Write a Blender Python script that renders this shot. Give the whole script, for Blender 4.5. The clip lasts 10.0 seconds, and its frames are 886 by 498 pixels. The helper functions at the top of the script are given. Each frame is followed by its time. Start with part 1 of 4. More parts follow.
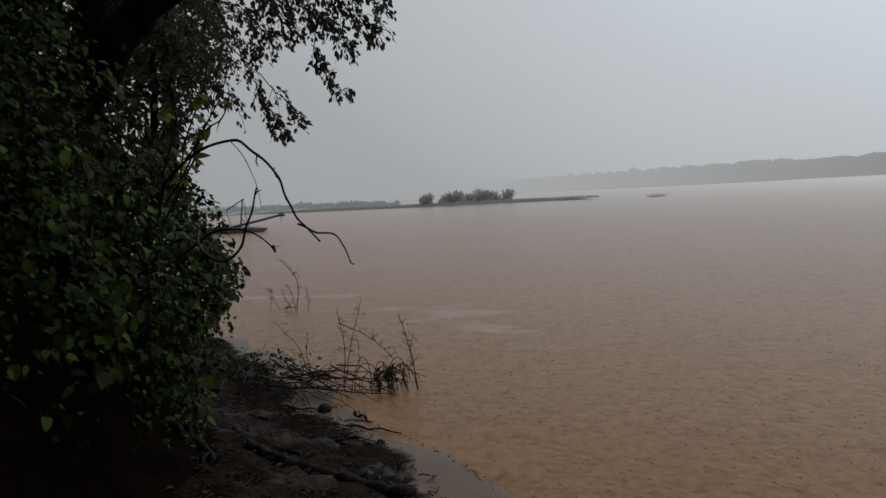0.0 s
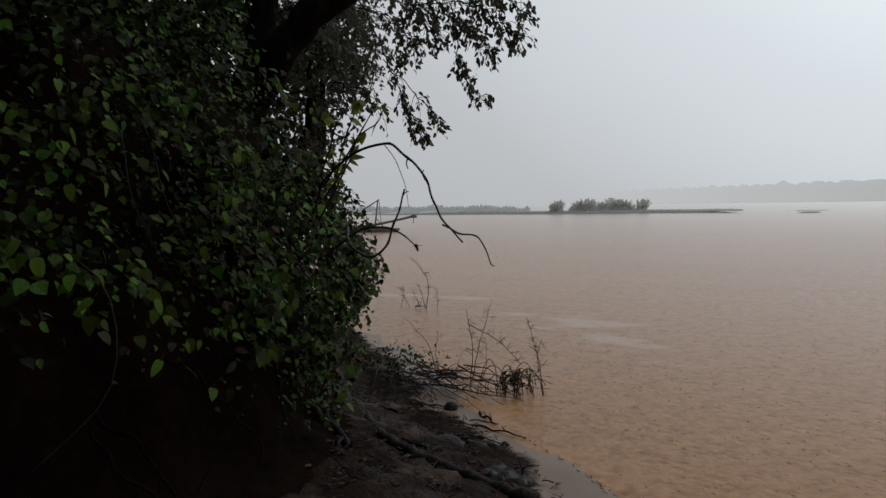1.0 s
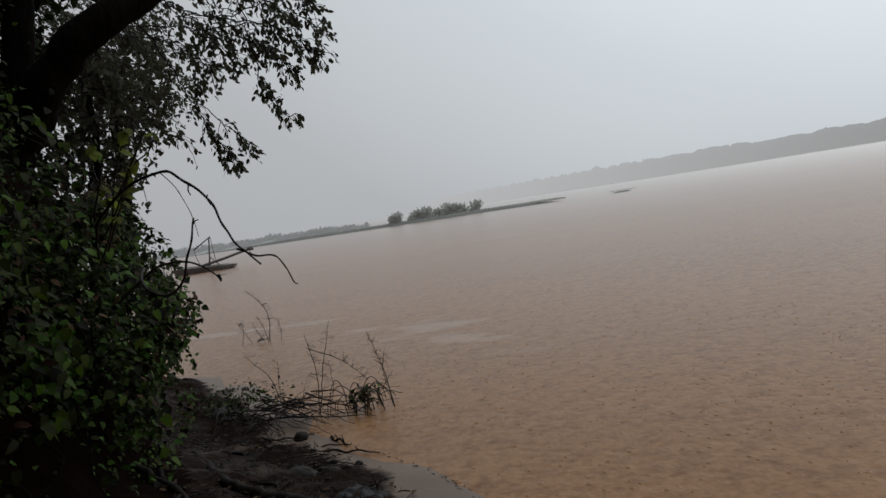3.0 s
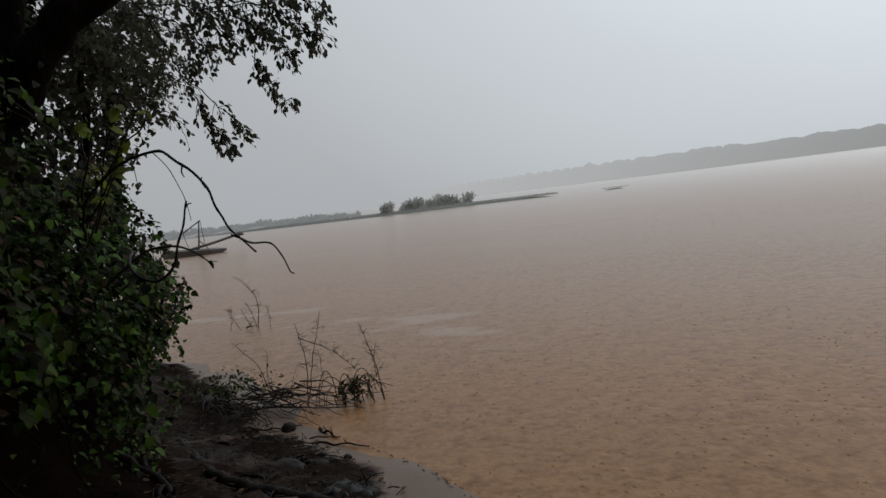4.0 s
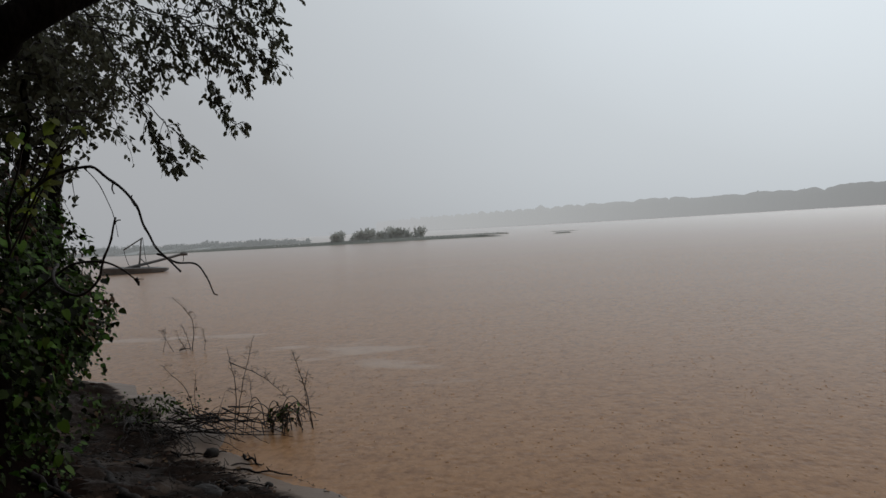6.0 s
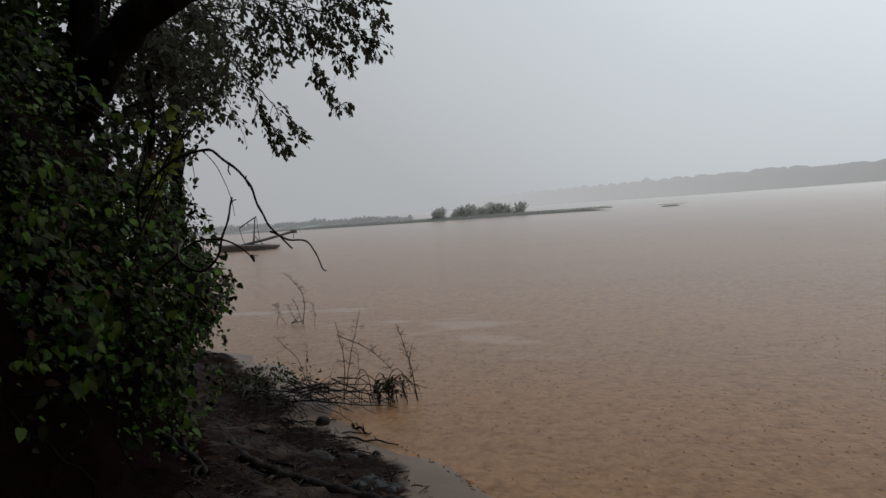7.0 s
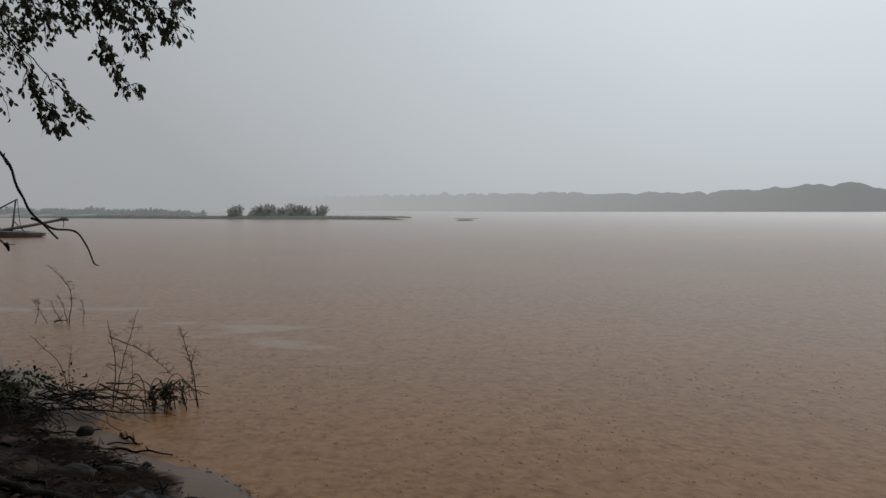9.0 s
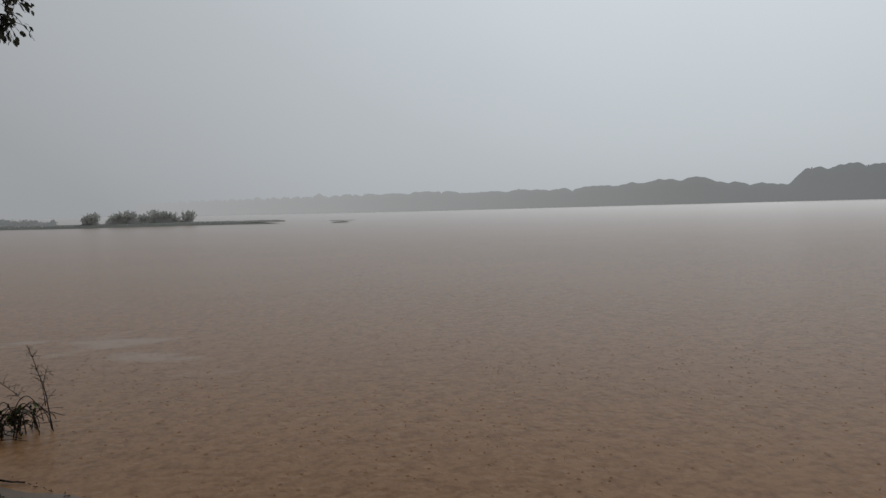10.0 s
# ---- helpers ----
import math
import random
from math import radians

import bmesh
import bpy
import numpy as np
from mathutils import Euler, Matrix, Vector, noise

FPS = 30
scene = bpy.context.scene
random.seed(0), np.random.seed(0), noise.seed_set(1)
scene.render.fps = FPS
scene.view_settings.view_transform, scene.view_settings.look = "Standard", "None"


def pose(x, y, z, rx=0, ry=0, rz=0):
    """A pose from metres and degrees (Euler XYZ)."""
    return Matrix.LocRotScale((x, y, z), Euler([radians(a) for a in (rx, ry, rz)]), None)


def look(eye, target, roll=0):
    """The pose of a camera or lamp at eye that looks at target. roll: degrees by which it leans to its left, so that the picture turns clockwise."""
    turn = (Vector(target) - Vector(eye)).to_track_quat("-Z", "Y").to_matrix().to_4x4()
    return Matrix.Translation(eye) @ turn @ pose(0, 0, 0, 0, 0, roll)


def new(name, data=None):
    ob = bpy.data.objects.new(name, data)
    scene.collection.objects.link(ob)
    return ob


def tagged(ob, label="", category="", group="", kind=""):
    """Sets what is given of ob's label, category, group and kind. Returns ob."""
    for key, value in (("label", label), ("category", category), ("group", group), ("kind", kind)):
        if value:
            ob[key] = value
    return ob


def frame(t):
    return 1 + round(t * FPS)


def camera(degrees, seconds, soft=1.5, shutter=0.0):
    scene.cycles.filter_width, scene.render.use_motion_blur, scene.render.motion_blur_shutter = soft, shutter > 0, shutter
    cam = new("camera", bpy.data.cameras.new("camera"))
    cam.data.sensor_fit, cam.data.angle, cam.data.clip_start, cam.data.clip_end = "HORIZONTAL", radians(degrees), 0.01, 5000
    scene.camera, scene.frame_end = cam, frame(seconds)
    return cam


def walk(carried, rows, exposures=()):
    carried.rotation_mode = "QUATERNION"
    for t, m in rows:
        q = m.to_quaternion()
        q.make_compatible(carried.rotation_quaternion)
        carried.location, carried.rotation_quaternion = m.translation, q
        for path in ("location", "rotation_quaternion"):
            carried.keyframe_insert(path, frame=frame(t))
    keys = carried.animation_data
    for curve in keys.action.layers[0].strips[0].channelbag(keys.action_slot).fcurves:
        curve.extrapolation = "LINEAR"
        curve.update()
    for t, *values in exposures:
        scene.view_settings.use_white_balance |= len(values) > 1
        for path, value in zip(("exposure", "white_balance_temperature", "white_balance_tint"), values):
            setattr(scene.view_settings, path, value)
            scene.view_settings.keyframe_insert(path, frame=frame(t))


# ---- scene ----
cam = camera(66.5, 10.0)
PATH = [
    (0, (0.575, -0.551, 1.807), (0.114, 1.389, 1.65), -3.2),
    (0.5, (0.567, -0.616, 1.809), (-0.132, 1.255, 1.7), -1.0),
    (1, (0.548, -0.626, 1.805), (-0.268, 1.196, 1.678), -1.1),
    (1.5, (0.551, -0.619, 1.812), (-0.157, 1.245, 1.647), -0.8),
    (2, (0.58, -0.611, 1.794), (-0.008, 1.295, 1.641), -1.8),
    (2.5, (0.675, -0.535, 1.771), (0.284, 1.42, 1.614), -7.4),
    (2.7, (0.687, -0.53, 1.758), (0.317, 1.432, 1.641), -9.1),
    (3.8, (0.641, -0.45, 1.766), (0.229, 1.502, 1.629), -8.5),
    (4, (0.618, -0.426, 1.766), (0.261, 1.536, 1.618), -7.2),
    (4.5, (0.593, -0.388, 1.766), (0.448, 1.594, 1.544), -4.2),
    (5, (0.649, -0.428, 1.744), (0.577, 1.555, 1.494), -3.7),
    (5.5, (0.692, -0.45, 1.762), (0.559, 1.542, 1.65), -3.5),
    (6, (0.733, -0.514, 1.76), (0.53, 1.474, 1.699), -3.5),
    (6.2, (0.773, -0.571, 1.731), (0.484, 1.406, 1.644), -4.4),
    (7.3, (0.687, -0.451, 1.766), (0.162, 1.475, 1.651), -3.7),
    (7.5, (0.666, -0.42, 1.76), (0.141, 1.507, 1.655), -3.3),
    (8, (0.684, -0.461, 1.769), (0.283, 1.497, 1.699), -2.6),
    (8.5, (0.706, -0.479, 1.776), (0.57, 1.514, 1.685), -0.9),
    (9, (0.746, -0.523, 1.763), (0.831, 1.471, 1.644), 0.0),
    (9.5, (0.757, -0.523, 1.775), (0.99, 1.46, 1.662), -1.6),
    (10, (0.809, -0.665, 1.77), (1.252, 1.282, 1.648), -1.5),
]
walk(cam, [(t, look(eye, target, roll)) for t, eye, target, roll in PATH],
     [(0, -0.12), (0.5, 0.1), (1, 0.32), (1.5, 0.35), (2, 0.33), (2.5, 0.22), (4, 0.1), (4.5, 0.08), (5.5, 0.03), (6, 0.04), (7.5, 0.1), (8.5, 0.06), (9, -0.1), (9.5, -0.2), (10, -0.27)])

# ---- world, sun ----
world = bpy.data.worlds.new("overcast_sky")
scene.world = world
world.use_nodes = True
wn, wl = world.node_tree.nodes, world.node_tree.links
wn.clear()


def wnode(kind, **inputs):
    n = wn.new(kind)
    for k, v in inputs.items():
        n.inputs[k.replace("_", " ")].default_value = v
    return n


SUN_EL, SUN_ROT = radians(48), radians(40)
sky = wn.new("ShaderNodeTexSky")
sky.sky_type, sky.sun_disc, sky.sun_elevation, sky.sun_rotation = "NISHITA", False, SUN_EL, SUN_ROT
sky.dust_density = 5.0
grey = wnode("ShaderNodeHueSaturation", Saturation=0.25, Value=0.10)
wl.new(sky.outputs[0], grey.inputs["Color"])
coord = wn.new("ShaderNodeTexCoord")
# cloud deck: pale grey at the horizon, brighter overhead and towards the hidden sun
dot = wn.new("ShaderNodeVectorMath")
dot.operation = "DOT_PRODUCT"
sun_way = Vector((math.sin(SUN_ROT) * math.cos(SUN_EL), math.cos(SUN_ROT) * math.cos(SUN_EL), math.sin(SUN_EL)))
dot.inputs[1].default_value = sun_way
wl.new(coord.outputs["Generated"], dot.inputs[0])
cloud = wn.new("ShaderNodeTexNoise")
cloud.inputs["Scale"].default_value, cloud.inputs["Detail"].default_value = 1.6, 3
wl.new(coord.outputs["Generated"], cloud.inputs["Vector"])
mixn = wn.new("ShaderNodeMath")
mixn.operation = "MULTIPLY_ADD"
mixn.inputs[1].default_value = 0.10
wl.new(cloud.outputs[0], mixn.inputs[0])
wl.new(dot.outputs["Value"], mixn.inputs[2])
ramp = wn.new("ShaderNodeValToRGB")
els = ramp.color_ramp.elements
els[0].position, els[0].color = 0.0, (0.355, 0.362, 0.380, 1)
els[1].position, els[1].color = 1.0, (0.785, 0.86, 0.92, 1)
for pos, col in ((0.45, (0.410, 0.427, 0.447, 1)), (0.72, (0.555, 0.597, 0.632, 1)), (0.9, (0.715, 0.785, 0.838, 1))):
    e = els.new(pos)
    e.color = col
wl.new(mixn.outputs[0], ramp.inputs[0])
both = wn.new("ShaderNodeMixRGB")
both.inputs[0].default_value = 0.94
wl.new(grey.outputs[0], both.inputs[1])
wl.new(ramp.outputs[0], both.inputs[2])
back = wnode("ShaderNodeBackground", Strength=1.0)
wl.new(both.outputs[0], back.inputs[0])
out = wn.new("ShaderNodeOutputWorld")
wl.new(back.outputs[0], out.inputs[0])

lamp = bpy.data.lights.new("sun", "SUN")
lamp.energy, lamp.angle, lamp.color = 0.5, radians(40), (1.0, 0.98, 0.95)
sun = new("sun", lamp)
sun.matrix_world = look(sun_way * 50, (0, 0, 0))


# ---- materials ----
def material(name, colour, rough=0.6, second=None, scale=6.0, detail=6, bump=0.0, bump_scale=40.0, spread=0.0, spec=0.5,
             glow=None, translucent=0.0, stretch=(1, 1, 1), island=False, skew=1.0):
    """Two colours mixed by noise at two scales, with fine relief; spread varies the value by piece, skew makes bright pieces rarer."""
    m = bpy.data.materials.new(name)
    m.use_nodes = True
    nt = m.node_tree
    n, l = nt.nodes, nt.links
    p = n["Principled BSDF"]
    tc = n.new("ShaderNodeTexCoord")
    mp = n.new("ShaderNodeMapping")
    mp.inputs["Scale"].default_value = stretch
    l.new(tc.outputs["Object"], mp.inputs[0])
    a = n.new("ShaderNodeTexNoise")
    a.inputs["Scale"].default_value, a.inputs["Detail"].default_value = scale, detail
    l.new(mp.outputs[0], a.inputs["Vector"])
    b = n.new("ShaderNodeTexNoise")
    b.inputs["Scale"].default_value, b.inputs["Detail"].default_value = scale * 7, 4
    l.new(mp.outputs[0], b.inputs["Vector"])
    s = n.new("ShaderNodeMath")
    s.operation = "ADD"
    l.new(a.outputs[0], s.inputs[0])
    l.new(b.outputs[0], s.inputs[1])
    r = n.new("ShaderNodeMapRange")
    r.inputs["From Min"].default_value, r.inputs["From Max"].default_value = 0.75, 1.25
    l.new(s.outputs[0], r.inputs[0])
    mix = n.new("ShaderNodeMixRGB")
    mix.inputs[1].default_value = (*colour, 1)
    mix.inputs[2].default_value = (*(second or [c * 0.6 for c in colour]), 1)
    l.new(r.outputs[0], mix.inputs[0])
    last = mix.outputs[0]
    if spread:
        if island:
            g = n.new("ShaderNodeNewGeometry")
            rnd = g.outputs["Random Per Island"]
        else:
            g = n.new("ShaderNodeObjectInfo")
            rnd = g.outputs["Random"]
        hs = n.new("ShaderNodeHueSaturation")
        v = n.new("ShaderNodeMapRange")
        v.inputs["To Min"].default_value, v.inputs["To Max"].default_value = 1 - spread, 1 + spread
        pw = n.new("ShaderNodeMath")
        pw.operation = "POWER"
        pw.inputs[1].default_value = skew
        l.new(rnd, pw.inputs[0])
        l.new(pw.outputs[0], v.inputs[0])
        l.new(v.outputs[0], hs.inputs["Value"])
        h = n.new("ShaderNodeMapRange")
        h.inputs["To Min"].default_value, h.inputs["To Max"].default_value = 0.5 - 0.05 * spread, 0.5 + 0.03 * spread
        l.new(rnd, h.inputs[0])
        l.new(h.outputs[0], hs.inputs["Hue"])
        l.new(last, hs.inputs["Color"])
        last = hs.outputs[0]
    l.new(last, p.inputs["Base Color"])
    p.inputs["Roughness"].default_value = rough
    p.inputs["Specular IOR Level"].default_value = spec
    if bump:
        c = n.new("ShaderNodeTexNoise")
        c.inputs["Scale"].default_value, c.inputs["Detail"].default_value = bump_scale, 5
        l.new(mp.outputs[0], c.inputs["Vector"])
        bp = n.new("ShaderNodeBump")
        bp.inputs["Strength"].default_value, bp.inputs["Distance"].default_value = bump, 0.02
        l.new(c.outputs[0], bp.inputs["Height"])
        l.new(bp.outputs[0], p.inputs["Normal"])
    if translucent:
        t = n.new("ShaderNodeBsdfTranslucent")
        l.new(last, t.inputs[0])
        ms = n.new("ShaderNodeMixShader")
        ms.inputs[0].default_value = translucent
        l.new(p.outputs[0], ms.inputs[1])
        l.new(t.outputs[0], ms.inputs[2])
        l.new(ms.outputs[0], n["Material Output"].inputs[0])
    if glow:
        p.inputs["Emission Color"].default_value = (*glow[0], 1)
        p.inputs["Emission Strength"].default_value = glow[1]
    return m


def mud_material():
    """Dark mud in wet and duller patches; smooth, pale silt where the river has just washed it."""
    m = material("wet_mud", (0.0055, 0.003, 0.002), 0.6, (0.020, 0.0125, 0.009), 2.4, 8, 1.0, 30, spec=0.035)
    n, l = m.node_tree.nodes, m.node_tree.links
    p = n["Principled BSDF"]
    g = n.new("ShaderNodeNewGeometry")
    sep = n.new("ShaderNodeSeparateXYZ")
    l.new(g.outputs["Position"], sep.inputs[0])

    def noise_at(scale):
        t = n.new("ShaderNodeTexNoise")
        t.inputs["Scale"].default_value, t.inputs["Detail"].default_value = scale, 6
        l.new(g.outputs["Position"], t.inputs["Vector"])
        return t.outputs[0]

    def span(value, a, b, c, d):
        r = n.new("ShaderNodeMapRange")
        for k, v in (("From Min", a), ("From Max", b), ("To Min", c), ("To Max", d)):
            r.inputs[k].default_value = v
        l.new(value, r.inputs[0])
        return r.outputs[0]

    a = n.new("ShaderNodeMath")
    a.operation = "MULTIPLY_ADD"
    a.inputs[1].default_value = 0.05
    l.new(noise_at(3.5), a.inputs[0])
    l.new(sep.outputs[2], a.inputs[2])
    edge = span(a.outputs[0], 0.052, 0.066, 1.0, 0.0)
    smear = n.new("ShaderNodeMath")
    smear.operation = "MAXIMUM"
    l.new(edge, smear.inputs[0])
    l.new(span(noise_at(1.9), 0.56, 0.70, 0.0, 0.35), smear.inputs[1])
    silt = smear.outputs[0]
    mix = n.new("ShaderNodeMixRGB")
    mix.inputs[2].default_value = (0.150, 0.112, 0.088, 1)
    l.new(p.inputs["Base Color"].links[0].from_socket, mix.inputs[1])
    l.new(silt, mix.inputs[0])
    l.new(mix.outputs[0], p.inputs["Base Color"])
    wet = span(noise_at(2.2), 0.40, 0.66, 0.9, 0.34)
    q = n.new("ShaderNodeMixRGB")
    l.new(silt, q.inputs[0])
    l.new(wet, q.inputs[1])
    q.inputs[2].default_value = (0.30, 0.30, 0.30, 1)
    l.new(q.outputs[0], p.inputs["Roughness"])
    l.new(span(silt, 0.0, 1.0, 1.0, 0.10), p.inputs["Normal"].links[0].from_node.inputs["Strength"])
    return m


MUD = mud_material()
# red earth, darkened far down in place of shade under the overhang
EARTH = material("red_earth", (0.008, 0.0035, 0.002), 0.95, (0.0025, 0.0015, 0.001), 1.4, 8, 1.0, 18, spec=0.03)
VINE_LEAF = material("vine_leaf", (0.038, 0.064, 0.007), 0.6, (0.016, 0.032, 0.004), 9, 3, spread=0.93, translucent=0.2, island=True, spec=0.08, skew=2.3)
LEAF_ONE = material("broad_leaf", (0.072, 0.105, 0.009), 0.5, (0.030, 0.060, 0.007), 22, 3, 0.15, 60, spread=0.8, translucent=0.4, spec=0.12, skew=1.8)
# yellow-green sprig leaf, its colour brightened for light coming through from behind
BACKLIT_LEAF = material("backlit_leaf", (0.17, 0.20, 0.03), 0.5, (0.09, 0.12, 0.02), 22, 3, 0.15, 60, spread=0.5, translucent=0.55, spec=0.12)
SMALL_LEAF = material("small_leaf", (0.056, 0.084, 0.018), 0.6, (0.026, 0.042, 0.010), 9, 3, spread=0.9, translucent=0.2, island=True, spec=0.1, skew=2.2)
# dull green, lifted and greyed a little in place of rain haze
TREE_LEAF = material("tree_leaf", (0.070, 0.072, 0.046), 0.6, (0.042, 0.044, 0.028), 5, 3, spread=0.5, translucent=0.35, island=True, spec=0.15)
# darker copy of the tree leaf, with the canopy's shade put into its colour
SHADE_LEAF = material("shade_darkened_leaf", (0.020, 0.030, 0.010), 0.65, (0.010, 0.015, 0.006), 5, 3, spread=0.6, translucent=0.15, island=True, spec=0.05)
DRY_LEAF = material("withered_leaf", (0.050, 0.028, 0.016), 0.8, (0.03, 0.017, 0.011), 12, 3, spread=0.7, island=True, spec=0.1)
BARK = material("dark_bark", (0.008, 0.0062, 0.005), 0.95, (0.003, 0.0024, 0.002), 6, 6, 0.9, 30, stretch=(1, 1, 0.3), spec=0.03)
TWIG = material("wet_twig", (0.020, 0.014, 0.011), 0.6, (0.008, 0.006, 0.005), 14, 4, 0.4, 60, spec=0.15)
REED = material("dead_stem", (0.045, 0.030, 0.022), 0.6, (0.02, 0.014, 0.010), 14, 4, 0.3, 80, spec=0.2)
LOG = material("grey_driftwood", (0.016, 0.012, 0.010), 0.6, (0.004, 0.0032, 0.003), 5, 7, 0.9, 26, stretch=(1, 0.25, 1), spec=0.07)
STONE = material("wet_stone", (0.026, 0.022, 0.019), 0.5, (0.015, 0.013, 0.012), 5, 7, 0.6, 20, spread=0.4, spec=0.08)
SPRAY = material("water_spray", (0.46, 0.35, 0.27), 0.3, (0.36, 0.27, 0.20), 30, 2, spec=0.15)
FABRIC = material("dark_fabric", (0.022, 0.015, 0.011), 0.8, (0.016, 0.011, 0.008), 20, 4, 0.2, 200, translucent=0.15)
METAL = material("dull_metal", (0.12, 0.12, 0.12), 0.45, (0.08, 0.08, 0.08), 20, 3)
SHEETING = material("grey_sheeting", (0.020, 0.022, 0.023), 0.45, (0.006, 0.006, 0.006), 7, 5, 0.5, 18, spec=0.16)
BOAT = material("weathered_hull", (0.11, 0.105, 0.10), 0.7, (0.16, 0.155, 0.15), 2, 5, 0.3, 12)
SPAR = material("weathered_spar", (0.16, 0.155, 0.15), 0.75, (0.11, 0.105, 0.1), 3, 4, 0.2, 20)
# island scrub, stem and grass colours are lifted pale in place of rain haze
ISLE = material("haze_paled_scrub", (0.62, 0.63, 0.60), 0.95, (0.56, 0.57, 0.54), 0.5, 4, spread=0.06, island=True, spec=0.0, translucent=0.3)
ISLE_STEM = material("haze_paled_stem", (0.2, 0.2, 0.18), 0.9, (0.16, 0.16, 0.15), 3, 3, spec=0.0)
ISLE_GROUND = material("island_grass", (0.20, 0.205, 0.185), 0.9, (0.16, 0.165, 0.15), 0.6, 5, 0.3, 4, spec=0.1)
# farther scrub: rain haze put in as pale colour and a faint glow
ISLE_FAR = material("haze_glow_scrub", (0.24, 0.25, 0.245), 0.95, (0.22, 0.23, 0.225), 0.2, 4, spread=0.06, island=True, spec=0.0, glow=((0.96, 1.0, 1.02), 0.12))


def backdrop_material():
    """The far shore: a plain backdrop, rain haze painted as a glow that pales along it."""
    m = material("painted_haze_wood", (0.05, 0.052, 0.05), 1.0, (0.04, 0.042, 0.04), 0.05, 4, spec=0.0)
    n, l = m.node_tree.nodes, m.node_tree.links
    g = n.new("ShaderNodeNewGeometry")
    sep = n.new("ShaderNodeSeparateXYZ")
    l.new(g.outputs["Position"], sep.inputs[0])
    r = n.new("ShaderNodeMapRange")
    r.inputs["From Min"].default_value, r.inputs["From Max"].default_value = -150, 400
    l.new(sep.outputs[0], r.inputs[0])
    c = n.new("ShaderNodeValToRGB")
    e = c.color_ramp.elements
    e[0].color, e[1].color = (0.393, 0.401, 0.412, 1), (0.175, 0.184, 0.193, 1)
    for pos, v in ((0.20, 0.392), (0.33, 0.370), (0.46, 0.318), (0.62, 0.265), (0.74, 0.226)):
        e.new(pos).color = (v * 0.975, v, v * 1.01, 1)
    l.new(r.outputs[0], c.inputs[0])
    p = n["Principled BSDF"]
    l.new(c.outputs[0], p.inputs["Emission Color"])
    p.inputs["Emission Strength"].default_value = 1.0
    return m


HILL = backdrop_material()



def water_material():
    m = bpy.data.materials.new("silty_river_water")
    m.use_nodes = True
    n, l = m.node_tree.nodes, m.node_tree.links
    p = n["Principled BSDF"]
    g = n.new("ShaderNodeNewGeometry")

    def noise_at(scale, detail, stretch=(1, 1, 1)):
        mp = n.new("ShaderNodeMapping")
        mp.inputs["Scale"].default_value = stretch
        l.new(g.outputs["Position"], mp.inputs[0])
        t = n.new("ShaderNodeTexNoise")
        t.inputs["Scale"].default_value, t.inputs["Detail"].default_value = scale, detail
        l.new(mp.outputs[0], t.inputs["Vector"])
        return t.outputs[0]

    def math_node(op, a, b=None, c=None):
        t = n.new("ShaderNodeMath")
        t.operation = op
        for i, v in enumerate((a, b, c)):
            if v is None:
                continue
            if isinstance(v, (int, float)):
                t.inputs[i].default_value = v
            else:
                l.new(v, t.inputs[i])
        return t.outputs[0]

    def pocks(scale):
        v = n.new("ShaderNodeTexVoronoi")
        v.inputs["Scale"].default_value = scale
        l.new(g.outputs["Position"], v.inputs["Vector"])
        r = n.new("ShaderNodeMapRange")
        r.inputs["From Min"].default_value, r.inputs["From Max"].default_value = 0.0, 0.40
        l.new(v.outputs["Distance"], r.inputs[0])
        return r.outputs[0]

    silt = n.new("ShaderNodeMixRGB")
    silt.inputs[1].default_value = (0.168, 0.082, 0.037, 1)
    silt.inputs[2].default_value = (0.276, 0.151, 0.075, 1)
    # clouds of silt at two sizes, and the churn left by the drops
    churn = math_node("MULTIPLY_ADD", math_node("ADD", noise_at(5.5, 4), math_node("MULTIPLY", noise_at(15, 4), 1.1)), 2.6, -2.35)
    cloudy = math_node("ADD", math_node("MULTIPLY", noise_at(0.30, 5, (0.45, 1, 1)), 0.55), math_node("MULTIPLY", noise_at(1.7, 4, (0.6, 1, 1)), 0.35))
    l.new(math_node("ADD", cloudy, math_node("MULTIPLY", churn, 0.75)), silt.inputs[0])
    # rain pocks: small dimples and crowns
    pock = math_node("ADD", math_node("MULTIPLY", pocks(7.0), 0.9), math_node("MULTIPLY", pocks(15.0), 0.5))
    chop = math_node("MULTIPLY", noise_at(9, 5), 0.6)
    fine = noise_at(45, 3)
    # calm slicks near the shore, sky reflection painted pale: (x, y, half width, half depth)
    ragged = noise_at(1.3, 7, (0.6, 1.5, 1))
    slick = None
    for cx, cy, rx, ry in ((-1.6, 9.4, 0.95, 0.75), (-1.05, 8.5, 0.65, 0.75), (-0.3, 7.25, 0.55, 0.22), (-3.3, 9.85, 0.7, 0.3), (-4.4, 11.5, 0.7, 0.35), (-6.3, 11.6, 1.1, 0.45)):
        mp = n.new("ShaderNodeMapping")
        mp.inputs["Location"].default_value = (-cx / rx, -cy / ry, 0)
        mp.inputs["Scale"].default_value = (1 / rx, 1 / ry, 1)
        l.new(g.outputs["Position"], mp.inputs[0])
        ln = n.new("ShaderNodeVectorMath")
        ln.operation = "LENGTH"
        l.new(mp.outputs[0], ln.inputs[0])
        one = math_node("SUBTRACT", 1.0, ln.outputs["Value"])
        slick = one if slick is None else math_node("MAXIMUM", slick, one)
    mask = n.new("ShaderNodeMapRange")
    mask.inputs["From Min"].default_value, mask.inputs["From Max"].default_value = 0.0, 0.75
    l.new(math_node("ADD", math_node("MINIMUM", slick, 0.45), math_node("MULTIPLY_ADD", ragged, 4.0, -2.05)), mask.inputs[0])
